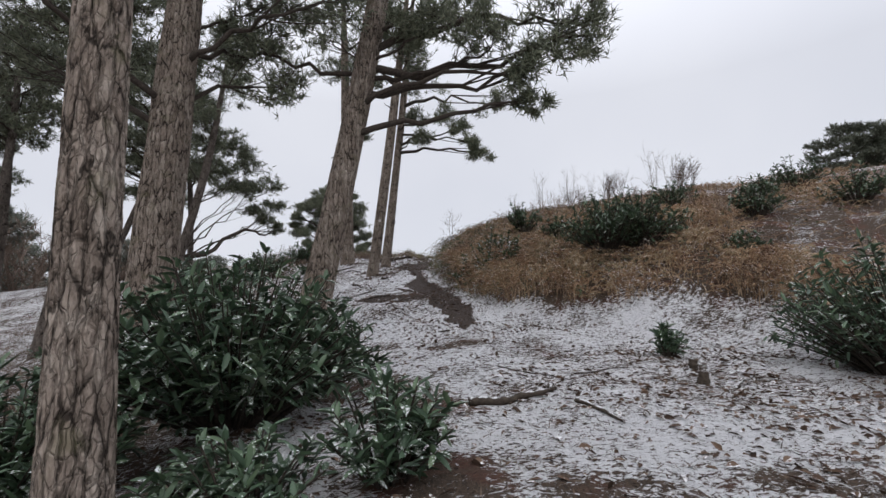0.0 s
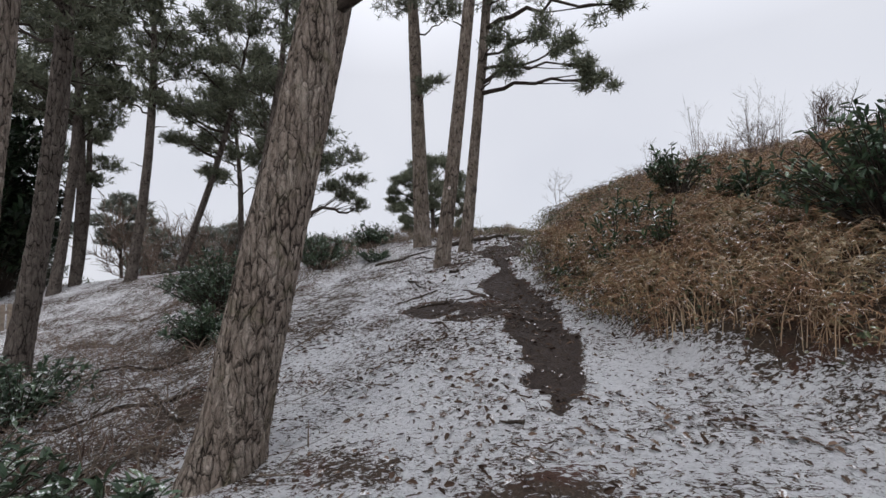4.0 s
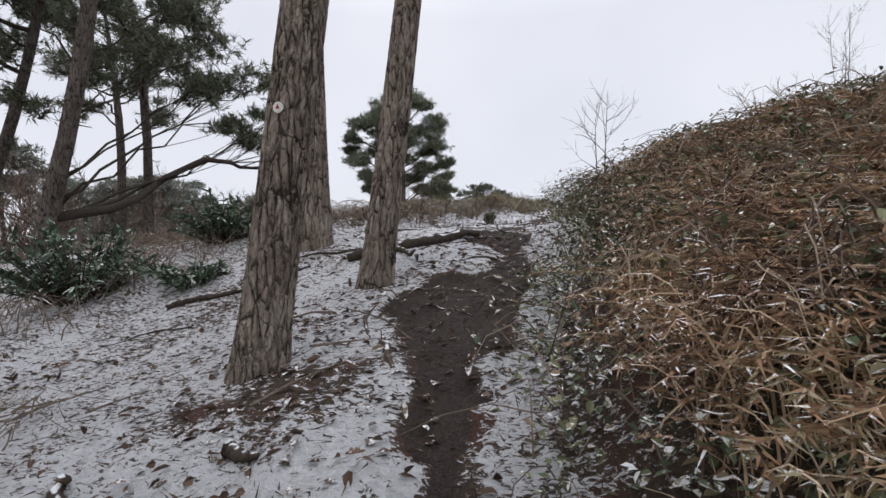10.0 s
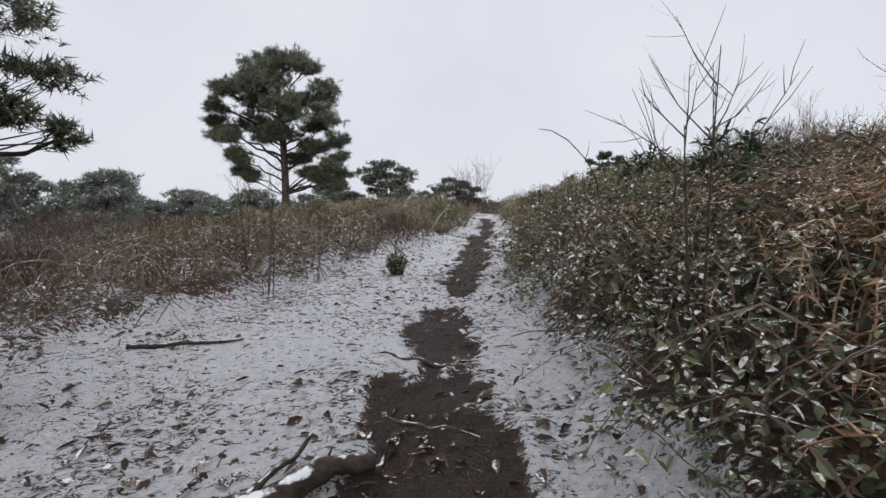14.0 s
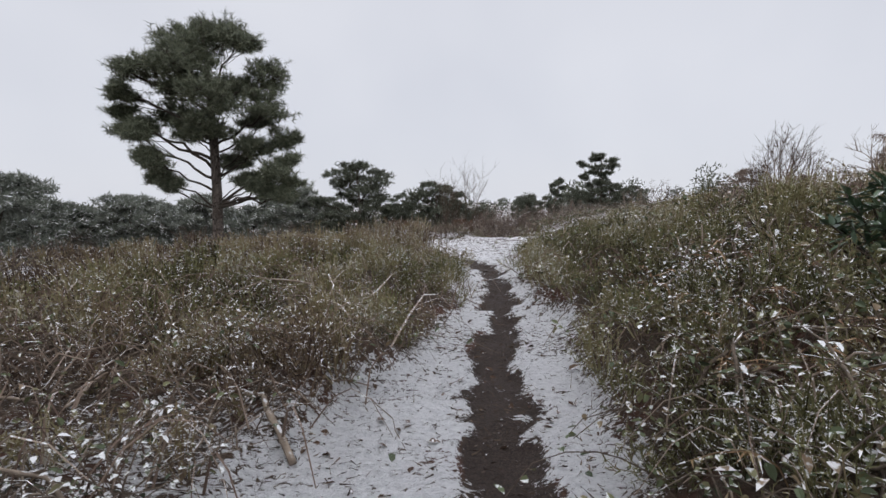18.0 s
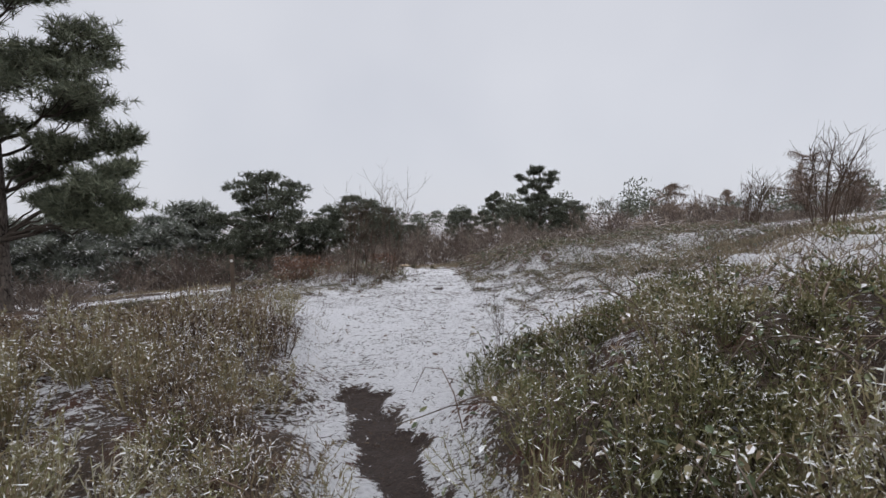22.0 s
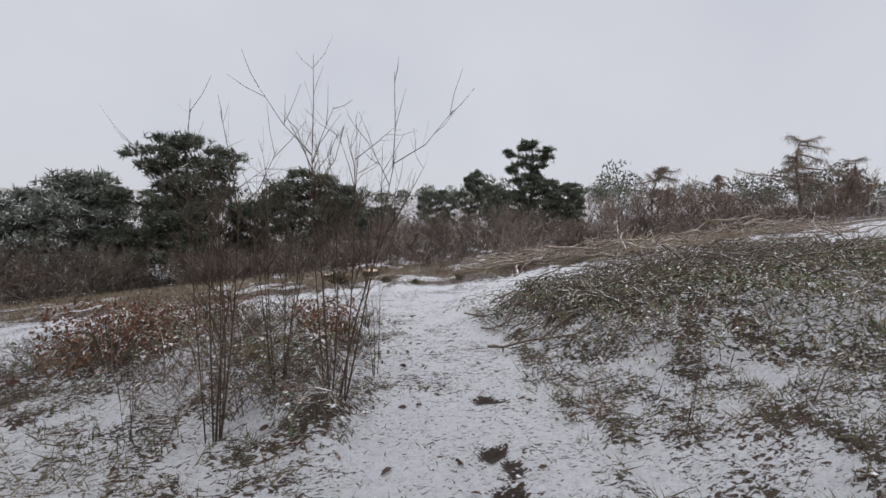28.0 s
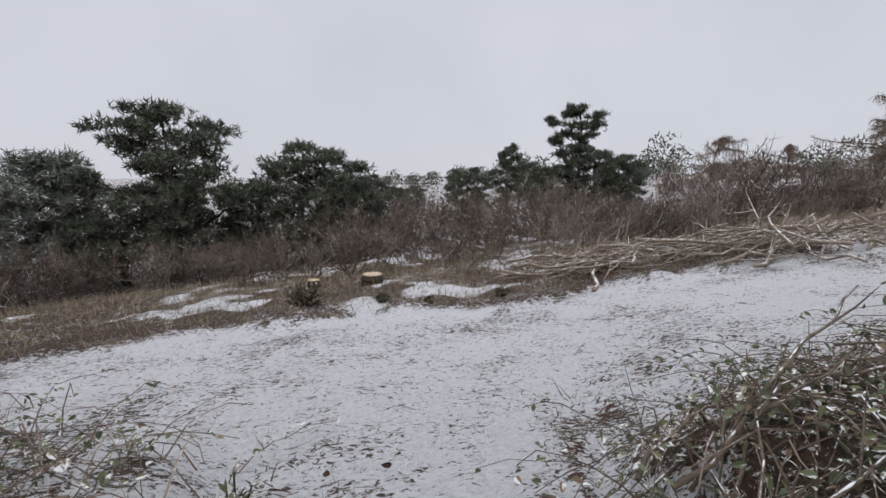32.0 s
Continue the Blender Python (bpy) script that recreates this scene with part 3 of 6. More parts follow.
def leaves(soup, p, d, nrm, length, width, droop=0.15):
    """Pointed oval leaves folded along the midrib."""
    n = len(p)
    d = unit(d)
    s = unit(np.cross(d, nrm))
    u = np.cross(s, d)
    L = np.broadcast_to(np.asarray(length, float), (n,))[:, None]
    W = np.broadcast_to(np.asarray(width, float), (n,))[:, None] * 0.5
    tip = p + d * L - u * L * droop
    l1, l2 = p + d * L * 0.3 - s * W * 0.9 + u * W * 0.3, p + d * L * 0.7 - s * W * 0.75 + u * W * 0.2 - u * L * droop * 0.4
    r1, r2 = p + d * L * 0.3 + s * W * 0.9 + u * W * 0.3, p + d * L * 0.7 + s * W * 0.75 + u * W * 0.2 - u * L * droop * 0.4
    v = np.stack([p, l1, l2, tip, r2, r1], 1).reshape(-1, 3)
    i = np.arange(n)[:, None] * 6
    soup.add(v, np.concatenate([i + np.array([0, 3, 2, 1]), i + np.array([0, 5, 4, 3])]))


def spikes(soup, p, d, length, width, rng):
    """Thin triangles: needles, blades, leaflets."""
    n = len(p)
    side = unit(np.cross(d, rand_dirs(rng, n)))
    w = np.broadcast_to(np.asarray(width, float), (n,))[:, None] * 0.5
    L = np.broadcast_to(np.asarray(length, float), (n,))[:, None]
    v = np.stack([p - side * w, p + side * w, p + d * L], 1).reshape(-1, 3)
    soup.add(v, None, np.arange(n * 3).reshape(-1, 3))


def part(name, mesh, parent, label=""):
    ob = new(name, mesh)
    ob.parent = parent
    return tagged(ob, label) if label else ob


def thing(name, at, label, category, group=""):
    ob = new(name)
    ob.location = at
    ob.empty_display_size = 0.2
    return tagged(ob, label, category, group)

# ---- the ground, one sheet to the horizon ----
def grid_lines(lo, hi, step, far, growth):
    inner = np.arange(lo, hi + step / 2, step)
    out, s, v = [], step, hi
    while v < far:
        s *= growth
        v += s
        out.append(v)
    n, s, v = [], step, lo
    while v > -far:
        s *= growth
        v -= s
        n.append(v)
    return np.concatenate([n[::-1], inner, out])


def build_ground():
    gx = grid_lines(-4.4, 6.6, 0.09, 1500, 1.11)
    gy = grid_lines(1.5, 46.5, 0.10, 1500, 1.11)
    X, Y = np.meshgrid(gx, gy)
    Z = surface_z(X, Y)
    nx, ny = len(gx), len(gy)
    i = (np.arange(ny - 1)[:, None] * nx + np.arange(nx - 1)[None])[..., None] + np.array([0, 1, nx + 1, nx])
    me = Soup().add(np.stack([X, Y, Z], -1), i.reshape(-1, 4)).mesh("ground", M_GROUND)
    bare = bare_peat(X, Y)
    g = overgrown(X, Y)
    near_path = 1 - ease(np.hypot(X - table(PATH_X, Y), 0), 2, 7)
    cover = 0.545 - 0.04 * (1 - ease(Y, 7, 12)) + 0.085 * ease(Y, 20, 26) - 0.035 * ease(Y, 30, 32) + 0.15 * (value_noise(X, Y, 0.9, 21) - 0.5) + 0.10 * (value_noise(X, Y, 3.2, 22) - 0.5)
    cover = cover - 0.05 * ease(-X - 2.2, 0, 2.5) * (1 - ease(Y, 20, 26))
    cover = cover - 0.17 * rough_verge(X, Y) - 0.035 * ease(Y, 35, 37)
    # needles and leaves lie through the snow under the first trees
    for cx, cy, rx, ry in ((0.9, 2.6, .5, .3), (-.1, 2.9, .5, .35), (-.9, 5.2, .6, .5), (-1.2, 7.6, .7, .4), (2.1, 2.7, .4, .25), (-1.5, 13.9, .5, .4), (-.3, 4.4, .5, .5), (.3, 7.2, .5, .3)):
        cover = cover - 0.15 * ease(1.2 - np.hypot((X - cx) / rx, (Y - cy) / ry) + 0.9 * (value_noise(X, Y, 4.5, 71) - 0.5), 0, 0.7)
    left_slope = ease(-X - 2.5, 0, 2) * (1 - ease(Y, 19, 22))
    # snow thinned under the bank's plants, putting their shade into the ground tone
    bank_shade = ease(X - table(EDGE_R, Y), 0.3, 0.8) * (1 - ease(Y, 24, 28)) * (1 - 1.7 * ease(X, 4, 7))
    cover = cover * (1 - (0.27 + (0.1 + 0.1 * ease(Y, 14, 18)) * ease(Y, 8, 10) * (1 - ease(Y, 27.5, 29)) * (1 - left_slope) - 0.17 * left_slope + (0.02 + 0.12 * ease(Y, 13, 15)) * bank_shade + (0.13 - 0.4 * ease(0.7 * value_noise(X, Y, 0.8, 23) + 0.3 * value_noise(X, Y, 3.1, 24), 0.61, 0.73)) * ease(Y, 42, 44)) * g) - (0.52 - 0.14 * ease(Y, 13, 16)) * bare
    cover = cover + 0.13 * g * ease(-X - 0.7, 0, 0.5) * ease(Y, 19.5, 21) * (1 - ease(Y, 22.6, 23.8))
    cover = cover + 0.14 * g * ease(X, 4.3, 6.3) * ease(Y, 26, 28.5) * (1 - ease(Y, 40, 44))
    cover = cover + 0.07 * island(X, Y) + 0.06 * mound(X, Y)
    cover = np.where(np.hypot(X, Y - 20) > 45, 0.45, cover)
    for name, val in (("cover", cover), ("bare", bare)):
        me.attributes.new(name, "FLOAT", "POINT").data.foreach_set("value", val.ravel().astype(np.float32))
    tagged(new("ground", me), "peaty hillside ground under thin broken snow with leaf litter showing", "ground", kind="structure")


build_ground()


# ---- pines ----
def plates(U, V, nu, seed, width=0.16):
    """How near to the crack between two bark plates (0 to 1), on a sheet that closes after nu cells."""
    iu, iv = np.floor(U), np.floor(V)
    f1 = np.full(U.shape, 9.0)
    f2 = np.full(U.shape, 9.0)
    for du in (-1, 0, 1):
        for dv in (-1, 0, 1):
            cu, cv = iu + du, iv + dv
            k = np.mod(cu, nu)
            d = np.hypot(cu + 0.15 + 0.7 * hash2(k, cv, seed) - U, cv + 0.1 + 0.8 * hash2(k, cv, seed + 0.37) - V)
            f2 = np.minimum(f2, np.maximum(f1, d))
            f1 = np.minimum(f1, d)
    return 1 - ease(f2 - f1, 0.0, width)


def bark_trunk(line, radius, sides, rings, seed, crack=0.03, flare=0.45, flare_h=0.35, plate=(0.05, 0.19), material=None):
    """A trunk along a bent line: long plates parted by deep cracks, and a flared foot. Returns the mesh."""
    line = np.asarray(line, float)
    top = line[-1, 2]
    s = np.linspace(0, 1, rings) ** (1.6 if rings > 200 else 1.0)
    seg = np.r_[0, np.cumsum(np.linalg.norm(np.diff(line, axis=0), axis=1))]
    h = s * seg[-1]
    c = np.stack([np.interp(h, seg, line[:, k]) for k in range(3)], -1)
    r = np.interp(h, seg, radius)
    a = np.arange(sides) * 2 * np.pi / sides
    H, A = np.meshgrid(h, a, indexing="ij")
    nu = max(int(2 * np.pi * max(radius) / plate[0]), 6)
    cx, sy = np.cos(A), np.sin(A)
    wave = value_noise(cx * 2 + 5, H * 2.2 + sy * 2, 1.0, seed) - 0.5
    wave2 = value_noise(cx * 4 + 5, H * 7 + sy * 4, 1.0, seed + 1) - 0.5
    U = A / (2 * np.pi) * nu + 1.9 * wave + 1.2 * wave2
    V = H / plate[1] + 1.6 * (value_noise(cx * 3, H * 3 + sy * 3, 1.0, seed + 2) - 0.5)
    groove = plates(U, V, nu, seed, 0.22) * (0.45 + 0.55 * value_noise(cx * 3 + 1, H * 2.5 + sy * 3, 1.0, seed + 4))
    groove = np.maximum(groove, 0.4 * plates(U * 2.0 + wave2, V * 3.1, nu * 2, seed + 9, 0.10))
    rough = value_noise(cx * 9 + H * 22, sy * 9 + H * 7, 1.0, seed + 5) - 0.5
    foot = flare * np.exp(-H / flare_h) * (0.75 + 0.5 * value_noise(cx * 1.6 + 9, sy * 1.6 + 9, 1.0, seed + 6) * (1 + 0.3 * np.cos(A * 5 + seed)))
    lump = 0.12 * (value_noise(cx * 1.2 + 3, H * 0.9 + sy, 1.0, seed + 7) - 0.5)
    R = r[:, None] * (1 + foot + lump) + crack * (0.3 * rough - groove)
    P = c[:, None] + np.stack([cx * R, sy * R, np.zeros_like(R)], -1)
    base = np.arange(rings - 1)[:, None] * sides + np.arange(sides)[None]
    nxt = np.arange(rings - 1)[:, None] * sides + (np.arange(sides)[None] + 1) % sides
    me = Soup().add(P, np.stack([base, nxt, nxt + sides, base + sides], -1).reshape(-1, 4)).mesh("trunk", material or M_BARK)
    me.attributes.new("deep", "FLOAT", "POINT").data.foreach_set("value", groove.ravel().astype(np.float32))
    return me


def curve3(p0, p1, p2, k):
    t = np.linspace(0, 1, k)[:, None]
    return p0 * (1 - t) ** 2 + p1 * 2 * t * (1 - t) + p2 * t ** 2


def crown_lobes(rng, low, high, reach, count, top=(0.0, 0.0)):
    """Lobes of foliage that fill a broken dome: (dx, dy, height, radius)."""
    out = []
    for j in range(count):
        f = (j + 0.5) / count
        z = low + (high - low) * f
        w = reach * (0.72 + 0.45 * f) if f < 0.45 else reach * math.sqrt(max(1 - ((f - 0.45) / 0.6) ** 2, 0.03))
        r = w * (0.35 + 0.6 * rng.random())
        a = j * 2.4 + 0.9 * rng.random()
        out.append((math.cos(a) * r + top[0] * f, math.sin(a) * r + top[1] * f, z, reach * (0.26 + 0.16 * rng.random())))
    return out


def pine(name, at, height, r0, lean, label, lobes, seed, bark=(64, 160), bend=0.0, dead=3, group="", limb_parts=False, pads=7, tufts=16, needle=0.17, width=0.024, blades=11, droop=0.0, far=False, rise=0.45, plate=(0.05, 0.19), flare=0.45, foliage=None, lowest=0.25, thin=1.0):
    """A pine with its foot at (x, y). lean: metres by which the top stands off. lobes: (dx, dy, height, radius) of the foliage, from the foot."""
    rng = np.random.default_rng(seed)
    foot = at_ground(*at, -0.25)
    tree = thing(name, foot, label, "tree", group)
    hs = np.linspace(0, height + 0.25, 9)
    s = hs / hs[-1]
    line = np.stack([lean[0] * s + bend * np.sin(s * 3.1), lean[1] * s + bend * 0.6 * np.sin(s * 4.0), hs], -1)
    radius = np.interp(s, [0, 0.5, 0.8, 1], [r0, r0 * 0.78, r0 * 0.45, r0 * 0.08])
    on_trunk = lambda h: np.array([np.interp(h, hs, line[:, k]) for k in range(3)])
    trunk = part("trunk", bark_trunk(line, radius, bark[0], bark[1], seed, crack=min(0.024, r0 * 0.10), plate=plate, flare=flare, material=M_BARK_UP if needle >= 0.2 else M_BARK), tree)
    wood, green, limb_soup = Soup(), Soup(), Soup()
    for dx, dy, z, r in lobes:
        c = np.array([dx, dy, z + 0.25])
        out = math.hypot(dx - np.interp(z, hs, line[:, 0]), dy - np.interp(z, hs, line[:, 1]))
        h0 = min(max(z - rise * out - 0.2, height * lowest), height * 0.96)
        p0 = on_trunk(h0)
        mid = p0 * 0.45 + c * 0.55 + np.array([0, 0, 0.10 * out * (1 if rng.random() < 0.6 else -1)]) + rng.normal(size=3) * 0.08 * out
        limb = curve3(p0, mid, c - [0, 0, 0.15 * r], 9)
        limb[1:-1] += rng.normal(size=(7, 3)) * 0.025 * out
        lr = min(max(0.016, 0.015 * out + 0.012 * r), r0 * 0.5)
        lr = lr if dx == lobes[0][0] else lr * thin
        if limb_parts:
            one = Soup()
            tubes(one, limb[None], np.linspace(lr * 1.25, lr * 0.35, 9)[None], 8)
            part("limb", one.mesh("limb", M_LIMB), tree)
        else:
            tubes(limb_soup, limb[None], np.linspace(lr * 1.25, lr * 0.35, 9)[None], 6)
        n = max(int(pads * (0.5 + r)), 4)
        d = rand_dirs(rng, n, 0.25)
        pc = c + d * (r * (0.35 + 0.65 * rng.random((n, 1)))) * np.array([1, 1, 0.38 if far else 0.6])
        i = rng.integers(4, 9, n)
        b0 = limb[i]
        bm_ = (b0 + pc) / 2 + np.array([0, 0, -0.10]) * r + rng.normal(size=(n, 3)) * 0.06 * r
        t = np.linspace(0, 1, 5)[None, :, None]
        br = b0[:, None] * (1 - t) ** 2 + bm_[:, None] * 2 * t * (1 - t) + pc[:, None] * t ** 2
        if far:
            br = br[:, ::2]
        tubes(wood, br, np.linspace(1, 0.4, br.shape[1])[None] * np.clip(lr * 0.35, 0.006, 0.02), 3 if far else 4, False)
        m = n * tufts
        own = np.repeat(np.arange(n), tufts)
        size = r * (0.30 + 0.14 * rng.random(n))
        q = pc[own] + rng.normal(size=(m, 3)) * np.array([0.62, 0.62, 0.19 if far else 0.30]) * size[own][:, None] + np.array([0, 0, -1.0]) * (droop * rng.random((m, 1)))
        if not far:
            ribbons(wood, np.stack([pc[own] - [0, 0, 0.05], (pc[own] + q) / 2, q], 1), 0.009 + 0.02 * (needle - 0.15), rng)
        axis = unit((q - c) * 0.5 / r + np.array([0, 0, 0.55]) + rng.normal(size=(m, 3)) * 0.3)
        a = np.repeat(axis, blades, 0)
        dd = unit(a * 0.7 + rand_dirs(rng, m * blades))
        pos = np.repeat(q, blades, 0) + a * (rng.random((m * blades, 1)) - 0.5) * needle
        spikes(green, pos, dd, needle * (0.7 + 0.6 * rng.random(m * blades)), width, rng)
    if lobes:
        if limb_soup.n:
            tagged(part("limb_frame", limb_soup.mesh("limb_frame", M_LIMB), tree), kind="stuff")
        tagged(part("branchwork", wood.mesh("branchwork", M_LIMB), tree), kind="stuff")
        tagged(part("crown", green.mesh("crown", foliage or (M_NEEDLE if needle < 0.24 else M_NEEDLE_FAR), False), tree), kind="stuff")
    for j in range(dead):
        h = height * (0.18 + 0.3 * rng.random())
        a = rng.random() * 6.28
        ln = 0.25 + 0.5 * rng.random()
        p0 = on_trunk(h)
        d = np.array([math.cos(a), math.sin(a), 0.1])
        s2 = Soup()
        tubes(s2, (p0 + np.linspace(0, 1, 5)[:, None] * d * ln + rng.normal(size=(5, 3)) * 0.02)[None], np.linspace(0.022, 0.007, 5)[None], 6)
        part("dead_stub", s2.mesh("dead_stub", M_LIMB), trunk)
    return tree

# ---- the pines that the walk passes ----
g_rng = np.random.default_rng(11)
pine("pine", (-1.63, 2.3), 9.5, 0.145, (-0.36, 0.3), "scots pine trunk with grey plated bark beside dark laurels", crown_lobes(g_rng, 5.2, 9.2, 2.0, 9), 21, (84, 190), dead=1, limb_parts=True, flare=0.2)
pine("pine", (-4.2, 7.0), 11.5, 0.35, (0.35, 0.6), "thick scots pine with pinkish bark and a heavy side limb",
     [(2.4, .4, 6.3, .8), (1.2, 1.6, 5.4, .8), (-2.2, .6, 5.2, .9), (-1.4, -1.5, 5.8, .9), (.9, 2.4, 6.6, .9)] + crown_lobes(g_rng, 6.4, 11, 2.6, 12), 22, (76, 170), dead=1, limb_parts=True)
pine("pine", (-2.17, 7.74), 12.5, 0.265, (1.95, 1.3), "leaning scots pine with deep vertical bark furrows above bare earth",
     [(1.7, .4, 5.9, .45), (2.3, .2, 5.75, .5), (3.2, .4, 5.5, .6), (4.1, .3, 5.3, .6), (5.0, .5, 5.8, .55), (3.7, .3, 4.9, .45), (3.95, .4, 4.45, .35), (4.5, .6, 6.1, .7), (2.9, .8, 6.3, .7), (-1.1, .5, 5.6, .6)] + crown_lobes(g_rng, 6.8, 12, 2.5, 12, (2, 0)),
     23, (84, 220), bend=0.10, dead=1, limb_parts=True, tufts=16, droop=.12, rise=0.06, plate=(0.042, 0.42))
pine("pine", (-1.88, 14.29), 12.0, 0.165, (1.35, 0.6), "slim scots pine with a round waymark disc on its fissured trunk", crown_lobes(g_rng, 6.8, 11.6, 2.2, 10, (1, 0)), 24, (84, 200), bend=0.04, dead=1, limb_parts=True)
pine("pine", (-3.2, 17.75), 12.5, 0.23, (-0.35, 0.0), "straight scots pine with orange-brown furrowed bark", [(.3, -.4, 4.6, .45)] + crown_lobes(g_rng, 7.0, 12, 2.3, 10), 25, (80, 190), bend=0.03, dead=0, limb_parts=True)
scar_tree = pine("pine", (-1.64, 15.85), 12.5, 0.15, (1.15, 1.1), "slender scots pine with a knotted scar on its plated trunk",
     [(2.9, -.6, 4.05, .4), (3.3, -.6, 3.7, .42), (2.4, -.6, 4.6, .35), (1.2, -.5, 4.2, .4), (1.0, -.4, 5.0, .45), (2.2, -.5, 5.1, .5), (3.6, -.6, 5.4, .5)] + crown_lobes(g_rng, 6.4, 12, 2.3, 11, (1, 0)), 26, (84, 200), bend=0.04, dead=0, limb_parts=True, droop=.15, rise=-0.25)


def bark_knot(tree, height, angle, size):
    """A gnarled burr where a branch was lost."""
    rng = np.random.default_rng(7)
    trunk = next(c for c in tree.children if c.name.startswith("trunk"))
    me = trunk.data
    top = np.array([v.co for v in me.vertices])
    ring = top[np.abs(top[:, 2] - height) < 0.05]
    c = ring.mean(0)
    r = np.hypot(ring[:, 0] - c[0], ring[:, 1] - c[1]).mean()
    u, w = np.meshgrid(np.linspace(0, 2 * np.pi, 29)[:-1], np.linspace(0.02, np.pi - 0.02, 20), indexing="ij")
    n = np.stack([np.sin(w) * np.cos(u), np.sin(w) * np.sin(u), np.cos(w)], -1)
    lump = 1 + 0.55 * (value_noise(n[..., 0] * 3 + 5, n[..., 2] * 4 + n[..., 1] * 2, 1.0, 3) - 0.5) + 0.4 * (value_noise(n[..., 0] * 7, n[..., 2] * 9 + n[..., 1] * 5, 1.0, 4) - 0.5)
    p = n * lump[..., None] * np.array(size)
    d = np.array([math.cos(angle), math.sin(angle), 0])
    p = p + c + d * r * 0.93
    i, j = np.meshgrid(np.arange(28), np.arange(19), indexing="ij")
    q = np.stack([i * 20 + j, (i + 1) % 28 * 20 + j, (i + 1) % 28 * 20 + j + 1, i * 20 + j + 1], -1)
    me2 = Soup().add(p, q.reshape(-1, 4)).mesh("knot", M_BARK_UP)
    me2.attributes.new("deep", "FLOAT", "POINT").data.foreach_set("value", np.clip(1.5 - lump.ravel(), 0, 1).astype(np.float32))
    part("knot", me2, trunk, "gnarled knot of dark bark")


bark_knot(scar_tree, 1.76, -0.65, (0.065, 0.065, 0.085))

# the wood on the slope below the path
for x, y, h, r, lean, low in ((-10.8, 19.8, 11, .2, (1.9, .5), 5.8), (-14.6, 20.8, 11, .15, (3.4, .6), 5.6), (-13.7, 18.0, 12, .17, (.8, 0), 6.0), (-16.5, 17.6, 12, .18, (.5, .3), 6.2), (-16.6, 18.4, 11.5, .16, (-.8, .3), 6.0),
                              (-12.4, 24.5, 11, .16, (-1.2, .5), 5.4), (-8.6, 10.8, 12, .2, (.6, .3), 6.2), (-21.8, 22.6, 12, .19, (.8, 0), 6), (-16, 27, 11.5, .17, (-.6, 0), 5.6), (-23, 20, 12, .2, (.4, 0), 6), (-7.6, 5.6, 12, .2, (.5, .2), 5.8)):
    extra = [(2.3, 5.7, 2.95, .45), (2.1, 5.0, 3.3, .55), (1.8, 4.4, 3.8, .65), (1.5, 3.4, 4.5, .8), (1.0, 2.2, 5.0, .9), (1.5, 4.0, 4.8, .6), (.4, 1.2, 4.7, .7), (2.0, 4.7, 5.0, .9), (1.6, 3.6, 5.9, 1.0), (2.2, 5.3, 4.0, .7), (1.2, 2.6, 6.2, .9)] if x == -10.8 else [(1.6, .5, 4.4, .6)] if x == -14.6 else []
    pine("pine", (x, y), h, r, lean, "woodland pine with a high dark crown on the lower slope", extra + crown_lobes(g_rng, low, h - .3, 2.4, 13, lean), int(100 + abs(x * 7)), (28, 90), bend=0.25, dead=4, group="pines on the lower slope", tufts=13, pads=8, needle=0.22, width=0.036, blades=9, limb_parts=True, rise=0.75 if x == -10.8 else 0.3, lowest=0.1 if x == -10.8 else 0.25, thin=0.4 if x == -10.8 else 1.0)

# the lone pine that stands out over the heath
lone = [(-1.4, .6, 8.7, 1.0), (.5, .3, 8.9, 1.0), (-2.6, -.4, 7.4, 1.0), (1.9, .8, 7.4, 1.0), (-.6, -1.0, 7.5, 1.2), (-3.2, .3, 5.3, .85), (-2.0, 1.1, 5.9, 1.0), (.6, -1.2, 6.2, 1.1), (2.3, -.4, 6.1, .9), (2.6, .6, 4.9, .7), (-1.9, -.9, 4.1, .8), (1.3, .4, 4.5, .8), (2.6, -.3, 3.5, .6), (3.1, -.2, 2.95, .5),
        (-.6, 1.4, 9.3, .8), (-2.2, .8, 8.2, .7), (1.4, -.9, 8.4, .8), (-3.3, -.2, 6.6, .6), (-1.2, .2, 6.9, 1.1), (.4, 1.3, 7.0, 1.1), (-2.6, -.9, 4.9, .6), (.5, .9, 3.9, .6), (.2, -.6, 5.2, .9), (-1.0, .8, 5.2, .9), (1.6, 1.0, 5.6, .8), (-.4, -.2, 8.1, 1.0), (2.9, .2, 3.9, .45), (-3.5, .2, 5.9, .5), (1.8, -.2, 3.0, .5), (2.4, -.2, 2.65, .5), (2.9, -.2, 2.45, .45), (-1.7, 0, 3.0, .5), (-2.2, .2, 3.3, .5), (1.2, .6, 3.3, .5)]
pine("lone_pine", (-7.75, 37.2), 8.15, 0.19, (-.3, .3), "lone broad-crowned scots pine rising over brown heather", [tuple(0.85 * v for v in lobe) for lobe in lone], 41, (48, 160), bend=0.1, dead=2, limb_parts=True, tufts=20, pads=12, needle=0.2, width=0.022, blades=15, rise=0.4)

# ---- middle distance trees ----
def far_pine(name, seed, height, low, count, reach, label, foliage=None, needle=0.27):
    rng = np.random.default_rng(seed)
    return pine(name, (0, 300), height, height * 0.019, (rng.normal() * 0.5, 0), label, crown_lobes(rng, low, height - 0.3, reach, count), seed, (20, 50), bend=0.2, dead=2, group="pines beyond the track", tufts=11, pads=7, needle=needle, width=needle * 0.22, blades=9, far=True, foliage=foliage)


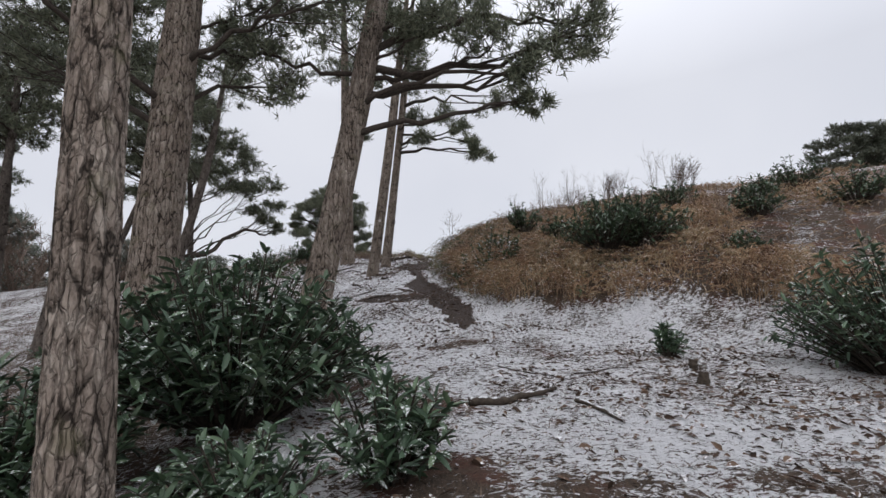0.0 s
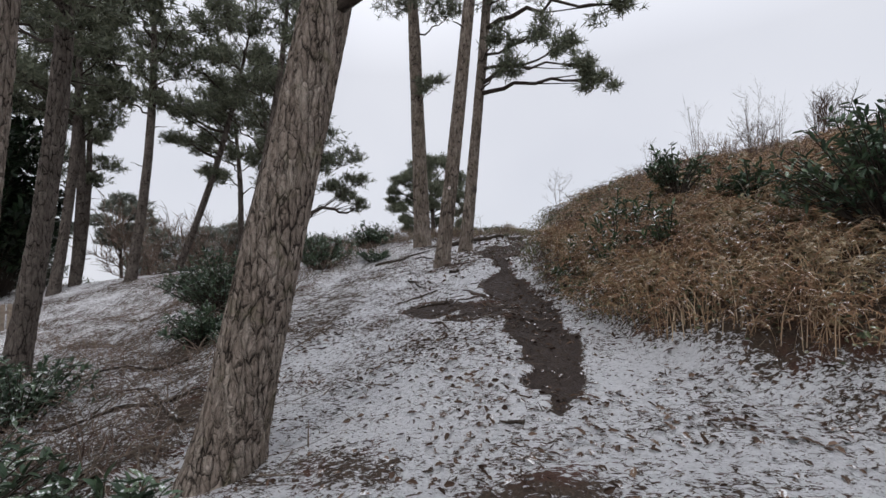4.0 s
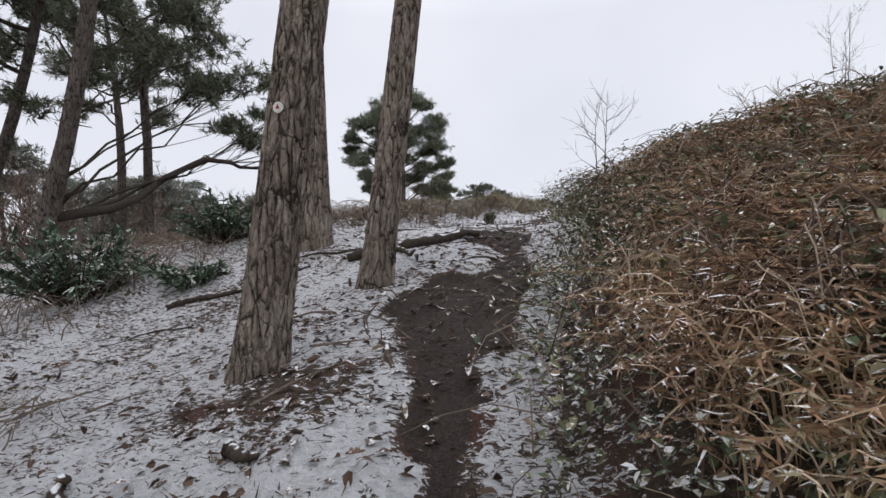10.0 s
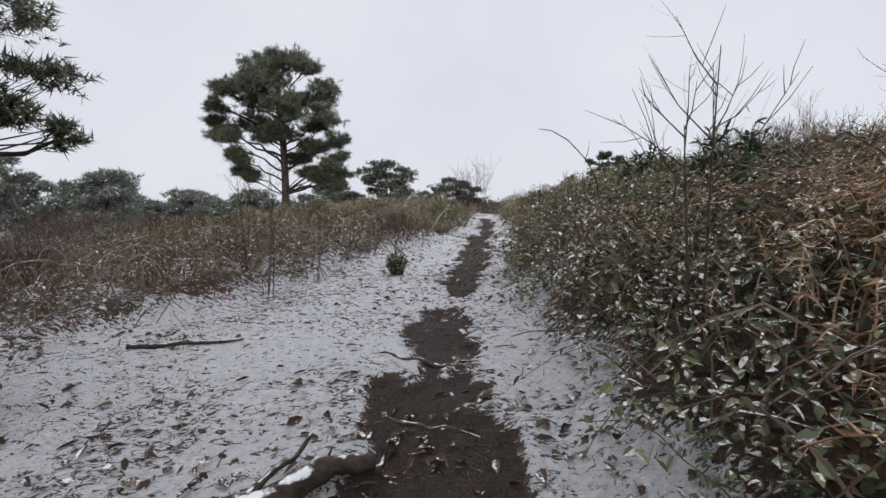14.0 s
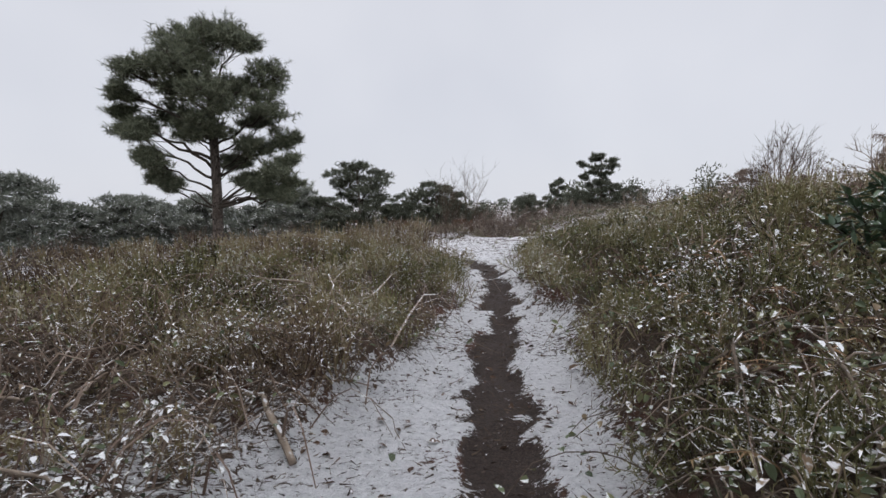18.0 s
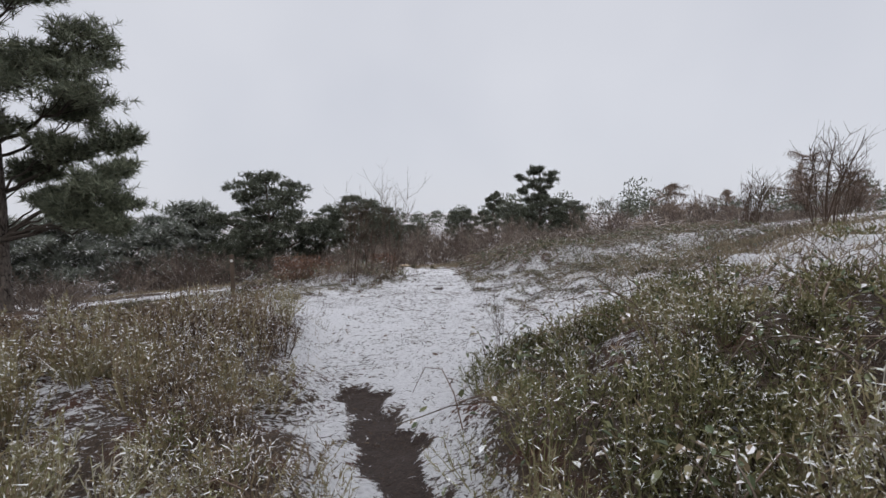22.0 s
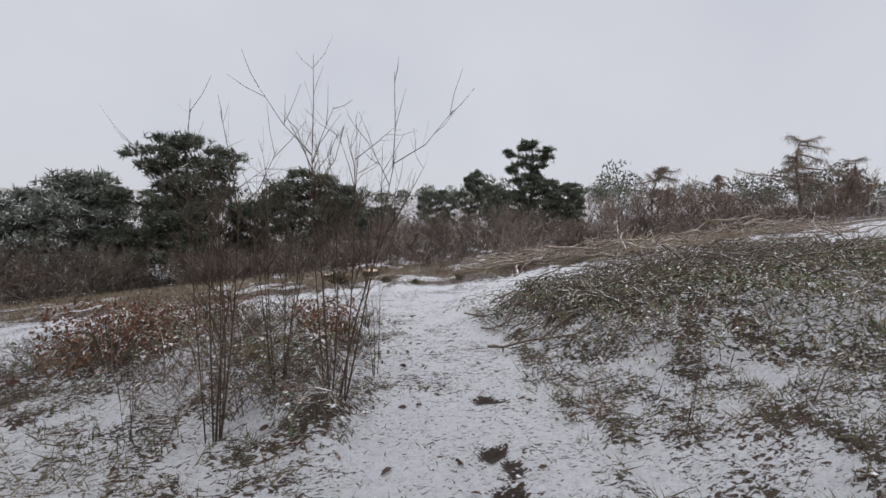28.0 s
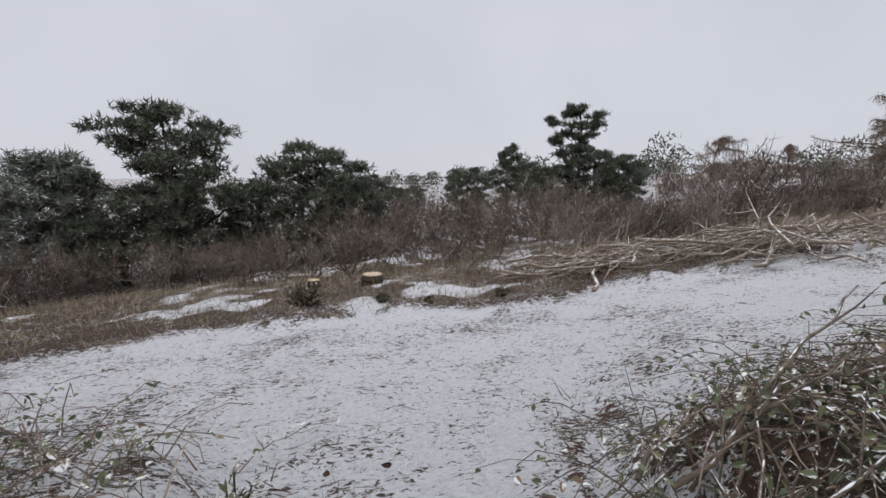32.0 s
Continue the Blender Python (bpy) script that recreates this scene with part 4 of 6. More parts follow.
kinds = [far_pine("far_pine", 51, 7.0, 0.6, 27, 3.1, "bushy dark green pine beyond the snowy track"),
         far_pine("far_pine", 52, 5.6, 0.5, 24, 2.8, "round-headed dark pine in brown scrub"),
         far_pine("far_pine", 53, 8.0, 3.4, 15, 2.5, "open-crowned pine at the edge of the heath"),
         far_pine("far_pine", 54, 5.0, 0.8, 16, 1.1, "young conical pine rising above the scrub"),
         far_pine("far_pine", 55, 6.5, 1.6, 20, 3.0, "haze-paled pine dusted with snow below the heath", M_NEEDLE_HAZE, 0.4),
         far_pine("far_pine", 56, 7.5, 3.2, 15, 2.7, "tall pine with a haze-paled, snow-dusted crown below the heath", M_NEEDLE_HAZE, 0.4),
         far_pine("far_pine", 57, 7.2, 3.6, 13, 1.9, "slender pine with a layered crown above brown scrub")]


def remove_all(obs):
    for ob in obs:
        for o in (*ob.children_recursive, ob):
            bpy.data.objects.remove(o)


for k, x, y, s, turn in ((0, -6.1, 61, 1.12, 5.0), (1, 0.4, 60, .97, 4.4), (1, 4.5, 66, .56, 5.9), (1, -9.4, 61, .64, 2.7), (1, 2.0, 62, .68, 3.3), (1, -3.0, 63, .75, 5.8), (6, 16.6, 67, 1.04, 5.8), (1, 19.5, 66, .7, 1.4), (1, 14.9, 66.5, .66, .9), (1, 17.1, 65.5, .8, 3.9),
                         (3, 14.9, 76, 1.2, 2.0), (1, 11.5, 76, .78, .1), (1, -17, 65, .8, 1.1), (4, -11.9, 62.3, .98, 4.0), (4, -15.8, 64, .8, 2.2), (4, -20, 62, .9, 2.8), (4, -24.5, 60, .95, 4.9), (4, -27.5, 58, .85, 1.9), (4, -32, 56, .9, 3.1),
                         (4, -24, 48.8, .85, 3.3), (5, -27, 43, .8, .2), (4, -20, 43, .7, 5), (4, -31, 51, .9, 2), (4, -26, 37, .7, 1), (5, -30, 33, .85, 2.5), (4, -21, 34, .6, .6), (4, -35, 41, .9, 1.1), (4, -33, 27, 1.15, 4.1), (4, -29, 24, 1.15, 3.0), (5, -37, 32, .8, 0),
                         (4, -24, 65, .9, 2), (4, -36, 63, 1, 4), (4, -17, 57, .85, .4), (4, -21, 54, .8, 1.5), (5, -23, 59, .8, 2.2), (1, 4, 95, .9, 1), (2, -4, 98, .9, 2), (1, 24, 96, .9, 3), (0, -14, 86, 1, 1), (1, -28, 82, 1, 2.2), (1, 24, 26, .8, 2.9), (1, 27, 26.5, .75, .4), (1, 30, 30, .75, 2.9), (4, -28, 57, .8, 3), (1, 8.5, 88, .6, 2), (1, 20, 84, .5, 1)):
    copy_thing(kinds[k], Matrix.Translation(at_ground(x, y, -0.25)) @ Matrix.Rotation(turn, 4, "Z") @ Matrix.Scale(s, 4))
remove_all(kinds)


# ---- bare twiggy growth ----
def twig_bush(name, seed, height, spread, stems, label, material, forks=5, fine=4, category="shrub", trunk=0.012, upright=0.9, stem_parts=False, twig=0.35, far=False, base=0.25):
    """Many-stemmed bare bush: stems, side twigs and fine ends."""
    rng = np.random.default_rng(seed)
    ob = thing(name, (0, 0, 0), label, category)
    t = np.linspace(0, 1, 6)
    az = rng.random(stems) * 6.283
    foot = np.stack([np.cos(az), np.sin(az), az * 0], -1) * (spread * base * rng.random(stems) ** 0.5)[:, None]
    foot[:, 2] = -0.05
    az = az + rng.normal(size=stems) * 1.1 if far else az
    tip = np.stack([np.cos(az), np.sin(az), az * 0], -1) * (spread * (0.2 + 0.8 * rng.random(stems)))[:, None]
    tip[:, 2] = height * (1 - 0.45 * rng.random(stems)) * upright
    mid = (foot + tip) / 2 + rng.normal(size=(stems, 3)) * spread * 0.12
    mid[:, 2] += height * 0.12
    p = foot[:, None] * ((1 - t) ** 2)[:, None] + mid[:, None] * (2 * t * (1 - t))[:, None] + tip[:, None] * (t ** 2)[:, None]
    if far:
        p[:, 1:] += np.cumsum(rng.normal(size=(stems, 5, 3)) * 0.05 * height, axis=1)
    rad = np.linspace(1, 0.25, 6)[None] * trunk * (0.6 + 0.8 * rng.random((stems, 1)))
    if stem_parts:
        for j in range(stems):
            one = Soup()
            tubes(one, p[j:j + 1], rad[j:j + 1], 6)
            part("stem", one.mesh("stem", material), ob)
    else:
        soup = Soup()
        tubes(soup, p, rad, 3 if far else 4, False)
        tagged(part("stemwork", soup.mesh("stemwork", material), ob), kind="stuff")
    soup2 = Soup()
    lines = p
    ln = height * twig
    for level in range(2):
        m = len(lines) * (forks if level == 0 else fine)
        own = np.repeat(np.arange(len(lines)), forks if level == 0 else fine)
        s = (0.08 if far else 0.3) + (0.92 if far else 0.7) * rng.random(m)
        k = lines.shape[1] - 1
        i = np.minimum((s * k).astype(int), k - 1)
        f = (s * k - i)[:, None]
        b = lines[own, i] * (1 - f) + lines[own, i + 1] * f
        d = unit(unit(lines[own, -1] - lines[own, 0]) * 0.9 + rand_dirs(rng, m, 0.3) * 0.8)
        L = ln * (0.4 + 0.7 * rng.random(m))[:, None]
        q = np.stack([b, b + d * L * 0.5 + rng.normal(size=(m, 3)) * 0.03 * L, b + d * L + np.array([0, 0, 0.1]) * L], 1)
        if level == 0:
            tubes(soup2, q, np.array([0.5, 0.35, 0.15])[None] * trunk, 3, False) if not far else ribbons(soup2, q, np.array([0.9, 0.7, 0.4])[None] * trunk, rng)
        else:
            ribbons(soup2, q, np.array([0.5, 0.4, 0.2])[None] * trunk, rng) if not far else spikes(soup2, b, d, L[:, 0], 0.9 * trunk, rng)
        lines, ln = q, ln * 0.5
    tagged(part("twig_mass", soup2.mesh("twig_mass", material), ob), kind="stuff")
    return ob


def scatter_copies(ob, places):
    for x, y, s, turn in places:
        copy_thing(ob, Matrix.Translation(at_ground(x, y)) @ Matrix.Rotation(turn, 4, "Z") @ Matrix.Scale(s, 4))
    remove_all([ob])


s_rng = np.random.default_rng(5)
scrub = [twig_bush("bare_shrub", 61, 1.3, 1.9, 34, "brown leafless thicket dusted with snow", M_TWIG_DARK, 6, 6, trunk=0.016, far=True, base=0.85),
         twig_bush("bare_shrub", 62, 2.1, 1.7, 30, "tall brown leafless scrub beyond the track", M_TWIG_DARK, 7, 6, trunk=0.018, far=True, base=0.8)]
tagged(scrub[0], group="scrub beyond the track"), tagged(scrub[1], group="scrub beyond the track")
low_places, tall_places = [], []
for j in range(90):
    x = -24 + 52 * s_rng.random()
    y = 52.2 + 13 * s_rng.random() ** 1.4 - 0.10 * x * (x > 0)
    (tall_places if s_rng.random() < 0.3 else low_places).append((x, y, 0.7 + 0.6 * s_rng.random(), 6.28 * s_rng.random()))
for j in range(40):
    x = 10 + 24 * s_rng.random()
    low_places.append((x, 48.4 + 8 * s_rng.random() + 0.1 * (x - 11), 0.5 + 0.5 * s_rng.random(), 6.28 * s_rng.random()))
for j in range(14):
    y = 20.0 + 4.3 * s_rng.random()
    low_places.append((-3.6 - 4.5 * s_rng.random() - 0.25 * (24 - y), y, 0.45 + 0.25 * s_rng.random(), 6.28 * s_rng.random()))
for j in range(30):
    x = -8 - 14 * s_rng.random()
    low_places.append((x, 21 + 24 * s_rng.random(), 0.4 + 0.5 * s_rng.random(), 6.28 * s_rng.random()))
for j in range(26):
    low_places.append((9 + 10 * s_rng.random(), 30 + 6.5 * s_rng.random(), 0.2 + 0.2 * s_rng.random(), 6.28 * s_rng.random()))
for x, y, k in ((.15, 36.1, .27), (.76, 35.93, .27), (-.46, 36.8, .25), (.06, 37.5, .24), (-1.8, 38.2, .25), (-3.1, 40.2, .25)):
    low_places.append((x, y, k, x * 5))
for j in range(12):
    tall_places.append((-16 + 12 * s_rng.random(), 62 + 14 * s_rng.random(), 0.9 + 0.6 * s_rng.random(), 6.28 * s_rng.random()))
for j in range(16):
    tall_places.append((-1 + 12 * s_rng.random(), 57 + 9 * s_rng.random(), 0.8 + 0.5 * s_rng.random(), 6.28 * s_rng.random()))
scatter_copies(scrub[0], low_places)
scatter_copies(scrub[1], tall_places)


def larch(seed, height):
    """A leafless larch: a crooked stem, uneven sweeping limbs, and hanging twigs."""
    rng = np.random.default_rng(seed)
    ob = thing("bare_larch", (0, 0, 0), "leafless larch with drooping brown twigs on the rise", "tree", "larches on the rise")
    s = np.linspace(0, 1, 8)
    line = np.stack([0.07 * height * np.sin(s * 4 + seed), 0.05 * height * s, height * s - 0.2], -1)
    one = Soup()
    tubes(one, line[None], np.linspace(height * 0.022, 0.03, 8)[None], 8)
    part("trunk", one.mesh("trunk", M_LIMB), ob)
    n = 26
    f = 0.2 + 0.8 * rng.random(n)
    a = rng.random(n) * 6.283
    L = height * (0.25 + 0.75 * rng.random(n) ** 1.2) * (1.2 - 0.7 * f)
    t = np.linspace(0, 1, 6)
    p0 = np.stack([np.interp(f, s, line[:, k]) for k in range(3)], -1)
    out = np.stack([np.cos(a), np.sin(a), a * 0], -1)
    limb = p0[:, None] + out[:, None] * (L[:, None] * t)[..., None] + np.cumsum(rng.normal(size=(n, 6, 3)) * 0.05, axis=1)
    limb[:, :, 2] += L[:, None] * ((0.6 * rng.random((n, 1)) - 0.1) * t - 0.5 * t ** 2 + 0.35 * t ** 3)
    for j in range(n):
        one = Soup()
        tubes(one, limb[j:j + 1], np.linspace(0.07, 0.02, 6)[None], 5)
        part("limb", one.mesh("limb", M_TWIG), ob)
    m = n * 130
    own = np.repeat(np.arange(n), 130)
    i = rng.integers(1, 6, m)
    f2 = rng.random((m, 1))
    b = limb[own, i] * f2 + limb[own, i - 1] * (1 - f2) + rng.normal(size=(m, 3)) * 0.1
    d = unit(out[own] * 0.4 + rand_dirs(rng, m) * 0.8 + [0, 0, -0.3])
    twigs = Soup()
    ribbons(twigs, np.stack([b, b + d * 0.3, b + d * 0.5 - [0, 0, 0.2]], 1), np.array([[0.026, 0.022, 0.012]]), rng)
    tagged(part("twig_mass", twigs.mesh("twig_mass", M_TWIG_FAR), ob), kind="stuff")
    return ob


scatter_copies(larch(71, 6.5), [(59.6, 80, 1.37, 0), (64.9, 78, .96, 3)])
scatter_copies(larch(76, 5.5), [(44.7, 88, 1.09, 2), (53, 86, .85, 1)])
scatter_copies(twig_bush("bare_tree", 73, 5.0, 3.6, 16, "hazy leafless brown tree on the rise", M_TWIG_FAR, 9, 9, "tree", 0.05, 0.9, far=True), [(40.2, 80, .65, 1), (45.1, 81, .74, 2), (48, 79, .37, 5), (37, 82, .45, 4), (32.7, 80, .44, 0), (26, 76, .3, 4), (65, 76, .92, 1), (60.5, 77, .52, 3), (29.2, 75, .45, 3), (36.4, 74, .66, 2), (42.5, 79, .5, 2), (62.5, 78, .7, 0), (-20, 33, .7, 1), (-25, 30, 1.0, 3), (-18, 27, .85, 2)])
scatter_copies(twig_bush("bare_tree", 74, 2.0, 1.1, 9, "small bare spreading tree on the skyline of the heath", M_TWIG, 8, 5, "tree", 0.018, 1.0), [(8.74, 32.42, 0.85, 0), (9.68, 33.02, 0.7, 2), (10.56, 36.22, 0.9, 1), (7.4, 14.11, 0.6, 1), (8, 14.73, 0.55, 2), (4.6, 15.15, 0.5, 3), (5.4, 14.73, 0.55, 1), (6.2, 15.45, 0.5, 5)])

birch = twig_bush("birch_sapling", 85, 3.2, 0.75, 6, "leafless young birch with thin dark stems in scrub", M_TWIG, 9, 5, "tree", 0.013, 1.0, True, .26)
scatter_copies(birch, [(0.93, 35.78, 0.66, 2.9), (0.1, 35.65, 0.62, 2.4), (0.5, 36.1, 0.5, 4.1)])
sapling = twig_bush("birch_sapling", 82, 2.1, 0.4, 4, "bare thin sapling growing from the bank", M_TWIG, 9, 4, "tree", 0.008, 1.0, True, .26)
scatter_copies(twig_bush("birch_sapling", 83, 2.1, 0.28, 2, "bare forked sapling growing from the bank", M_TWIG, 8, 5, "tree", 0.011, 1.0, True, .3), [(0.66, 17.73, 0.78, 0.4)])
scatter_copies(sapling, [(-2.39, 20.44, 0.68, 1.6), (-2.69, 20.76, 0.55, 3), (-2.04, 21.01, 0.45, 1), (3.6, 15.65, 0.7, 2), (4.2, 14.32, 0.7, 4), (2.9, 17.16, 0.5, 1), (3.3, 34.82, 0.35, 0.4), (5.5, 11.53, 0.8, 2), (6.4, 12.55, 0.7, 1), (8.19, 27.37, 0.7, 1), (8.74, 28.06, 0.6, 2), (1.62, 29.35, 0.36, 2), (4.4, 17.64, 0.5, 2), (5.6, 16.66, 0.6, 5), (1.37, 36.82, 0.5, 2), (-0.46, 35.72, 0.35, 1), (-1.08, 35.42, 0.3, 4)])


ridge = twig_bush("bare_shrub", 91, 0.62, 0.42, 8, "small leafless shrub along the top of the bank", M_TWIG_BROWN, 5, 4, trunk=0.007, upright=1.0, twig=.4)
tagged(ridge, group="shrubs along the bank")
r_rng = np.random.default_rng(92)
ridge_places = []
for j in range(56):
    y = 9.5 + 18 * r_rng.random()
    ridge_places.append((table(EDGE_R, y) + 2.4 + 3.6 * r_rng.random(), y, 0.55 + 0.6 * r_rng.random(), 6.28 * r_rng.random()))
scatter_copies(ridge, ridge_places)


# ---- the woods on the skyline ----
def build_far_woods():
    rng = np.random.default_rng(77)
    soup, trees = Soup(), 520
    a = rng.random(trees) * 6.283
    d = 105 + 150 * rng.random(trees)
    x, y = np.cos(a) * d, 30 + np.sin(a) * d
    z = ground_z(x, y)
    h = 5 + 5 * rng.random(trees)
    k = 230
    own = np.repeat(np.arange(trees), k)
    v = rand_dirs(rng, trees * k, 0.3)
    c = np.stack([x, y, z + h * 0.55], -1)[own] + v * (h[own] * 0.42)[:, None] * rng.random((trees * k, 1)) ** 0.4
    spikes(soup, c, unit(v + rand_dirs(rng, trees * k)), 0.6 + 0.6 * rng.random(trees * k), 0.38, rng)
    tagged(new("far_woods", soup.mesh("far_woods", M_NEEDLE_FAR, False)), "dark distant woodland on the skyline", "woods", kind="stuff")


build_far_woods()

# ---- evergreen shrubs ----
def laurel(name, seed, height, spread, count, label, leaf=0.11, parts=True, material=None):
    """A dense evergreen shrub: forked stems with long glossy leaves in whorls."""
    rng = np.random.default_rng(seed)
    ob = thing(name, (0, 0, 0), label, "shrub")
    shoots = max(count // 14, 5)
    az = rng.random(shoots) * 6.283
    r = spread * rng.random(shoots) ** 0.5
    top = height * np.sqrt(np.clip(1 - 0.8 * (r / spread) ** 2, 0.05, 1)) * (0.45 + 0.6 * rng.random(shoots))
    tip = np.stack([np.cos(az) * r, np.sin(az) * r, top], -1)
    foot = tip * np.array([0.25, 0.25, 0]) - [0, 0, 0.05]
    t = np.linspace(0, 1, 5)
    p = foot[:, None] + (tip - foot)[:, None] * t[None, :, None]
    p[:, :, :2] += (tip - foot)[:, None, :2] * (0.35 * (t ** 2 - t))[None, :, None]
    wood = Soup()
    tubes(wood, p, np.linspace(0.014, 0.004, 5)[None], 4, False)
    tagged(part("stemwork", wood.mesh("stemwork", M_LIMB), ob), kind="stuff")
    own = rng.integers(0, shoots, count)
    s = 1 - 0.65 * rng.random(count) ** 1.4
    i = np.minimum((s * 4).astype(int), 3)
    f = (s * 4 - i)[:, None]
    b = p[own, i] * (1 - f) + p[own, i + 1] * f
    d = unit(rand_dirs(rng, count, 0.25) * np.array([1, 1, 0.7]) + unit(tip - foot)[own] * 0.55)
    green = Soup()
    leaves(green, b, d, np.array([0, 0, 1.0]) + rng.normal(size=(count, 3)) * 0.25, leaf * (0.65 + 0.6 * rng.random(count)), leaf * 0.36, 0.22)
    tagged(part("foliage", green.mesh("foliage", material or M_LAUREL), ob), kind="stuff")
    return ob


def place(ob, x, y, turn=0.0, s=1.0, up=0.0):
    ob.matrix_basis = Matrix.Translation(at_ground(x, y, up)) @ Matrix.Rotation(turn, 4, "Z") @ Matrix.Scale(s, 4)
    return ob


place(laurel("cherry_laurel", 91, 1.25, 1.15, 6400, "large dark laurel bush with glossy leaves dusted with snow", 0.125), -1.8, 4.35, 0, 1.12)
place(laurel("cherry_laurel", 100, .8, .62, 1900, "laurel with pale-edged leaves at the leaning pine's foot", 0.12), -1.75, 6.35, 0, .85)
place(laurel("cherry_laurel", 92, 0.95, 0.8, 2600, "dark laurel bush beneath the pine"), -2.75, 3.2)
place(laurel("cherry_laurel", 93, 0.62, 0.42, 800, "small upright laurel with snow on its leaves"), -0.33, 2.95)
place(laurel("cherry_laurel", 94, 0.5, 0.5, 700, "low snowy laurel sprawling at the pine's foot"), -1.05, 2.7)
place(laurel("cherry_laurel", 95, 1.5, 1.25, 4200, "broad dark green shrub at the edge of the clearing"), 4.85, 4.9)
place(laurel("cherry_laurel", 96, 0.42, 0.22, 260, "small dark laurel seedling in thin snow"), 2.85, 6.05)
place(laurel("rhododendron", 97, 1.25, 1.1, 2600, "dark rhododendron on the bracken bank"), 3.45, 9.4, 0, .95, 0)
place(laurel("rhododendron", 98, 1.15, 1.0, 2200, "dark rhododendron with snowy leaves among bracken"), 4.05, 9.3, 1, .95, 0)
place(laurel("rhododendron", 99, 0.8, 0.5, 600, "small rhododendron on top of the bank"), 2.35, 12.3, 0, 1, .3)
for x, y, h, w, n, s in ((-6.3, 13.2, 1.35, 1.3, 2600, 1), (-5.6, 16.3, 1.0, .9, 1400, 2), (-5.0, 18.2, .8, .8, 1000, 3), (-8.5, 15.5, .8, 1.2, 1500, 4), (-5.2, 11.3, .7, .8, 1200, 5), (-6.2, 9.2, .9, 1.0, 1400, 7), (-4.3, 16.6, .35, .5, 400, 8), (-3.9, 6.9, .8, .9, 1400, 9)):
    place(laurel("rhododendron", 200 + s, h, w, n, "dark evergreen rhododendron on the slope under pines", 0.12), x, y)
place(laurel("ivy_clad_tree", 231, 9.5, 2.6, 7000, "tall dark evergreen mass behind the fence", 0.42, material=M_IVY), -19.5, 17.3)
place(laurel("broom_bush", 232, .3, .22, 500, "small dark bush at the edge of the path", 0.05, material=M_BRAMBLE), -1.1, 21.35)
for j, (x, y, h) in enumerate(((6.6, 9.6, .7), (7.6, 10.8, .6), (6.0, 11.6, .7), (8.6, 9.4, .8), (5.4, 8.2, .45), (2.9, 11.0, .5), (9.4, 12.0, .9))):
    place(laurel("rhododendron", 260 + j, h, h * .8, int(1100 * h), "low dark evergreen shrub among bracken on the bank", 0.1), x, y)
for j, (x, y, h, w) in enumerate(((1.45, 12.2, .85, .32), (1.1, 11.8, .75, .36), (1.32, 11.3, .72, .36), (.8, 12.2, .5, .25), (1.15, 10.95, .6, .3), (.66, 11.6, .42, .24), (1.7, 11.5, .85, .32), (1.75, 10.4, .65, .3))):
    place(laurel("rhododendron", 280 + j, h, w, int(620 * w), "young rhododendron with snow-laden leaves poking through bracken", 0.095, material=M_LAUREL_SNOW), x, y, .7 * j, 1, .06)
for x, y in ((2.32, 20.28), (2.67, 23.2)):
    place(laurel("rhododendron", int(240 + y), .72, .5, 600, "small dark rhododendron above the path", 0.12), x, y)

# ---- heath, bracken and bramble ----
def spread_points(rng, n, x0, x1, y0, y1, keep):
    x = x0 + (x1 - x0) * rng.random(n)
    y = y0 + (y1 - y0) * rng.random(n)
    k = rng.random(n) < keep(x, y)
    return x[k], y[k]


def stuff(name, soup, material, label, category):
    tagged(new(name, soup.mesh(name, material, False)), label, category, kind="stuff")


def left_heath(x, y):
    return ease(table(EDGE_L, y) - x + 0.3 * (value_noise(x, y, 2.1, 3) - 0.5), 0, 0.3) * (0.25 * ease(y, 19, 21) + 0.75 * ease(y + 0.3 * (x + 1) + 0.8 * (value_noise(x, y, 0.9, 64) - 0.5), 22.6, 23.8)) * (1 - ease(y + 0.35 * x, 29.5, 31.1))


def right_side(x, y):
    return ease(x - table(EDGE_R, y) + 0.3 * (value_noise(x, y, 2.1, 3) - 0.5), 0, 0.25)


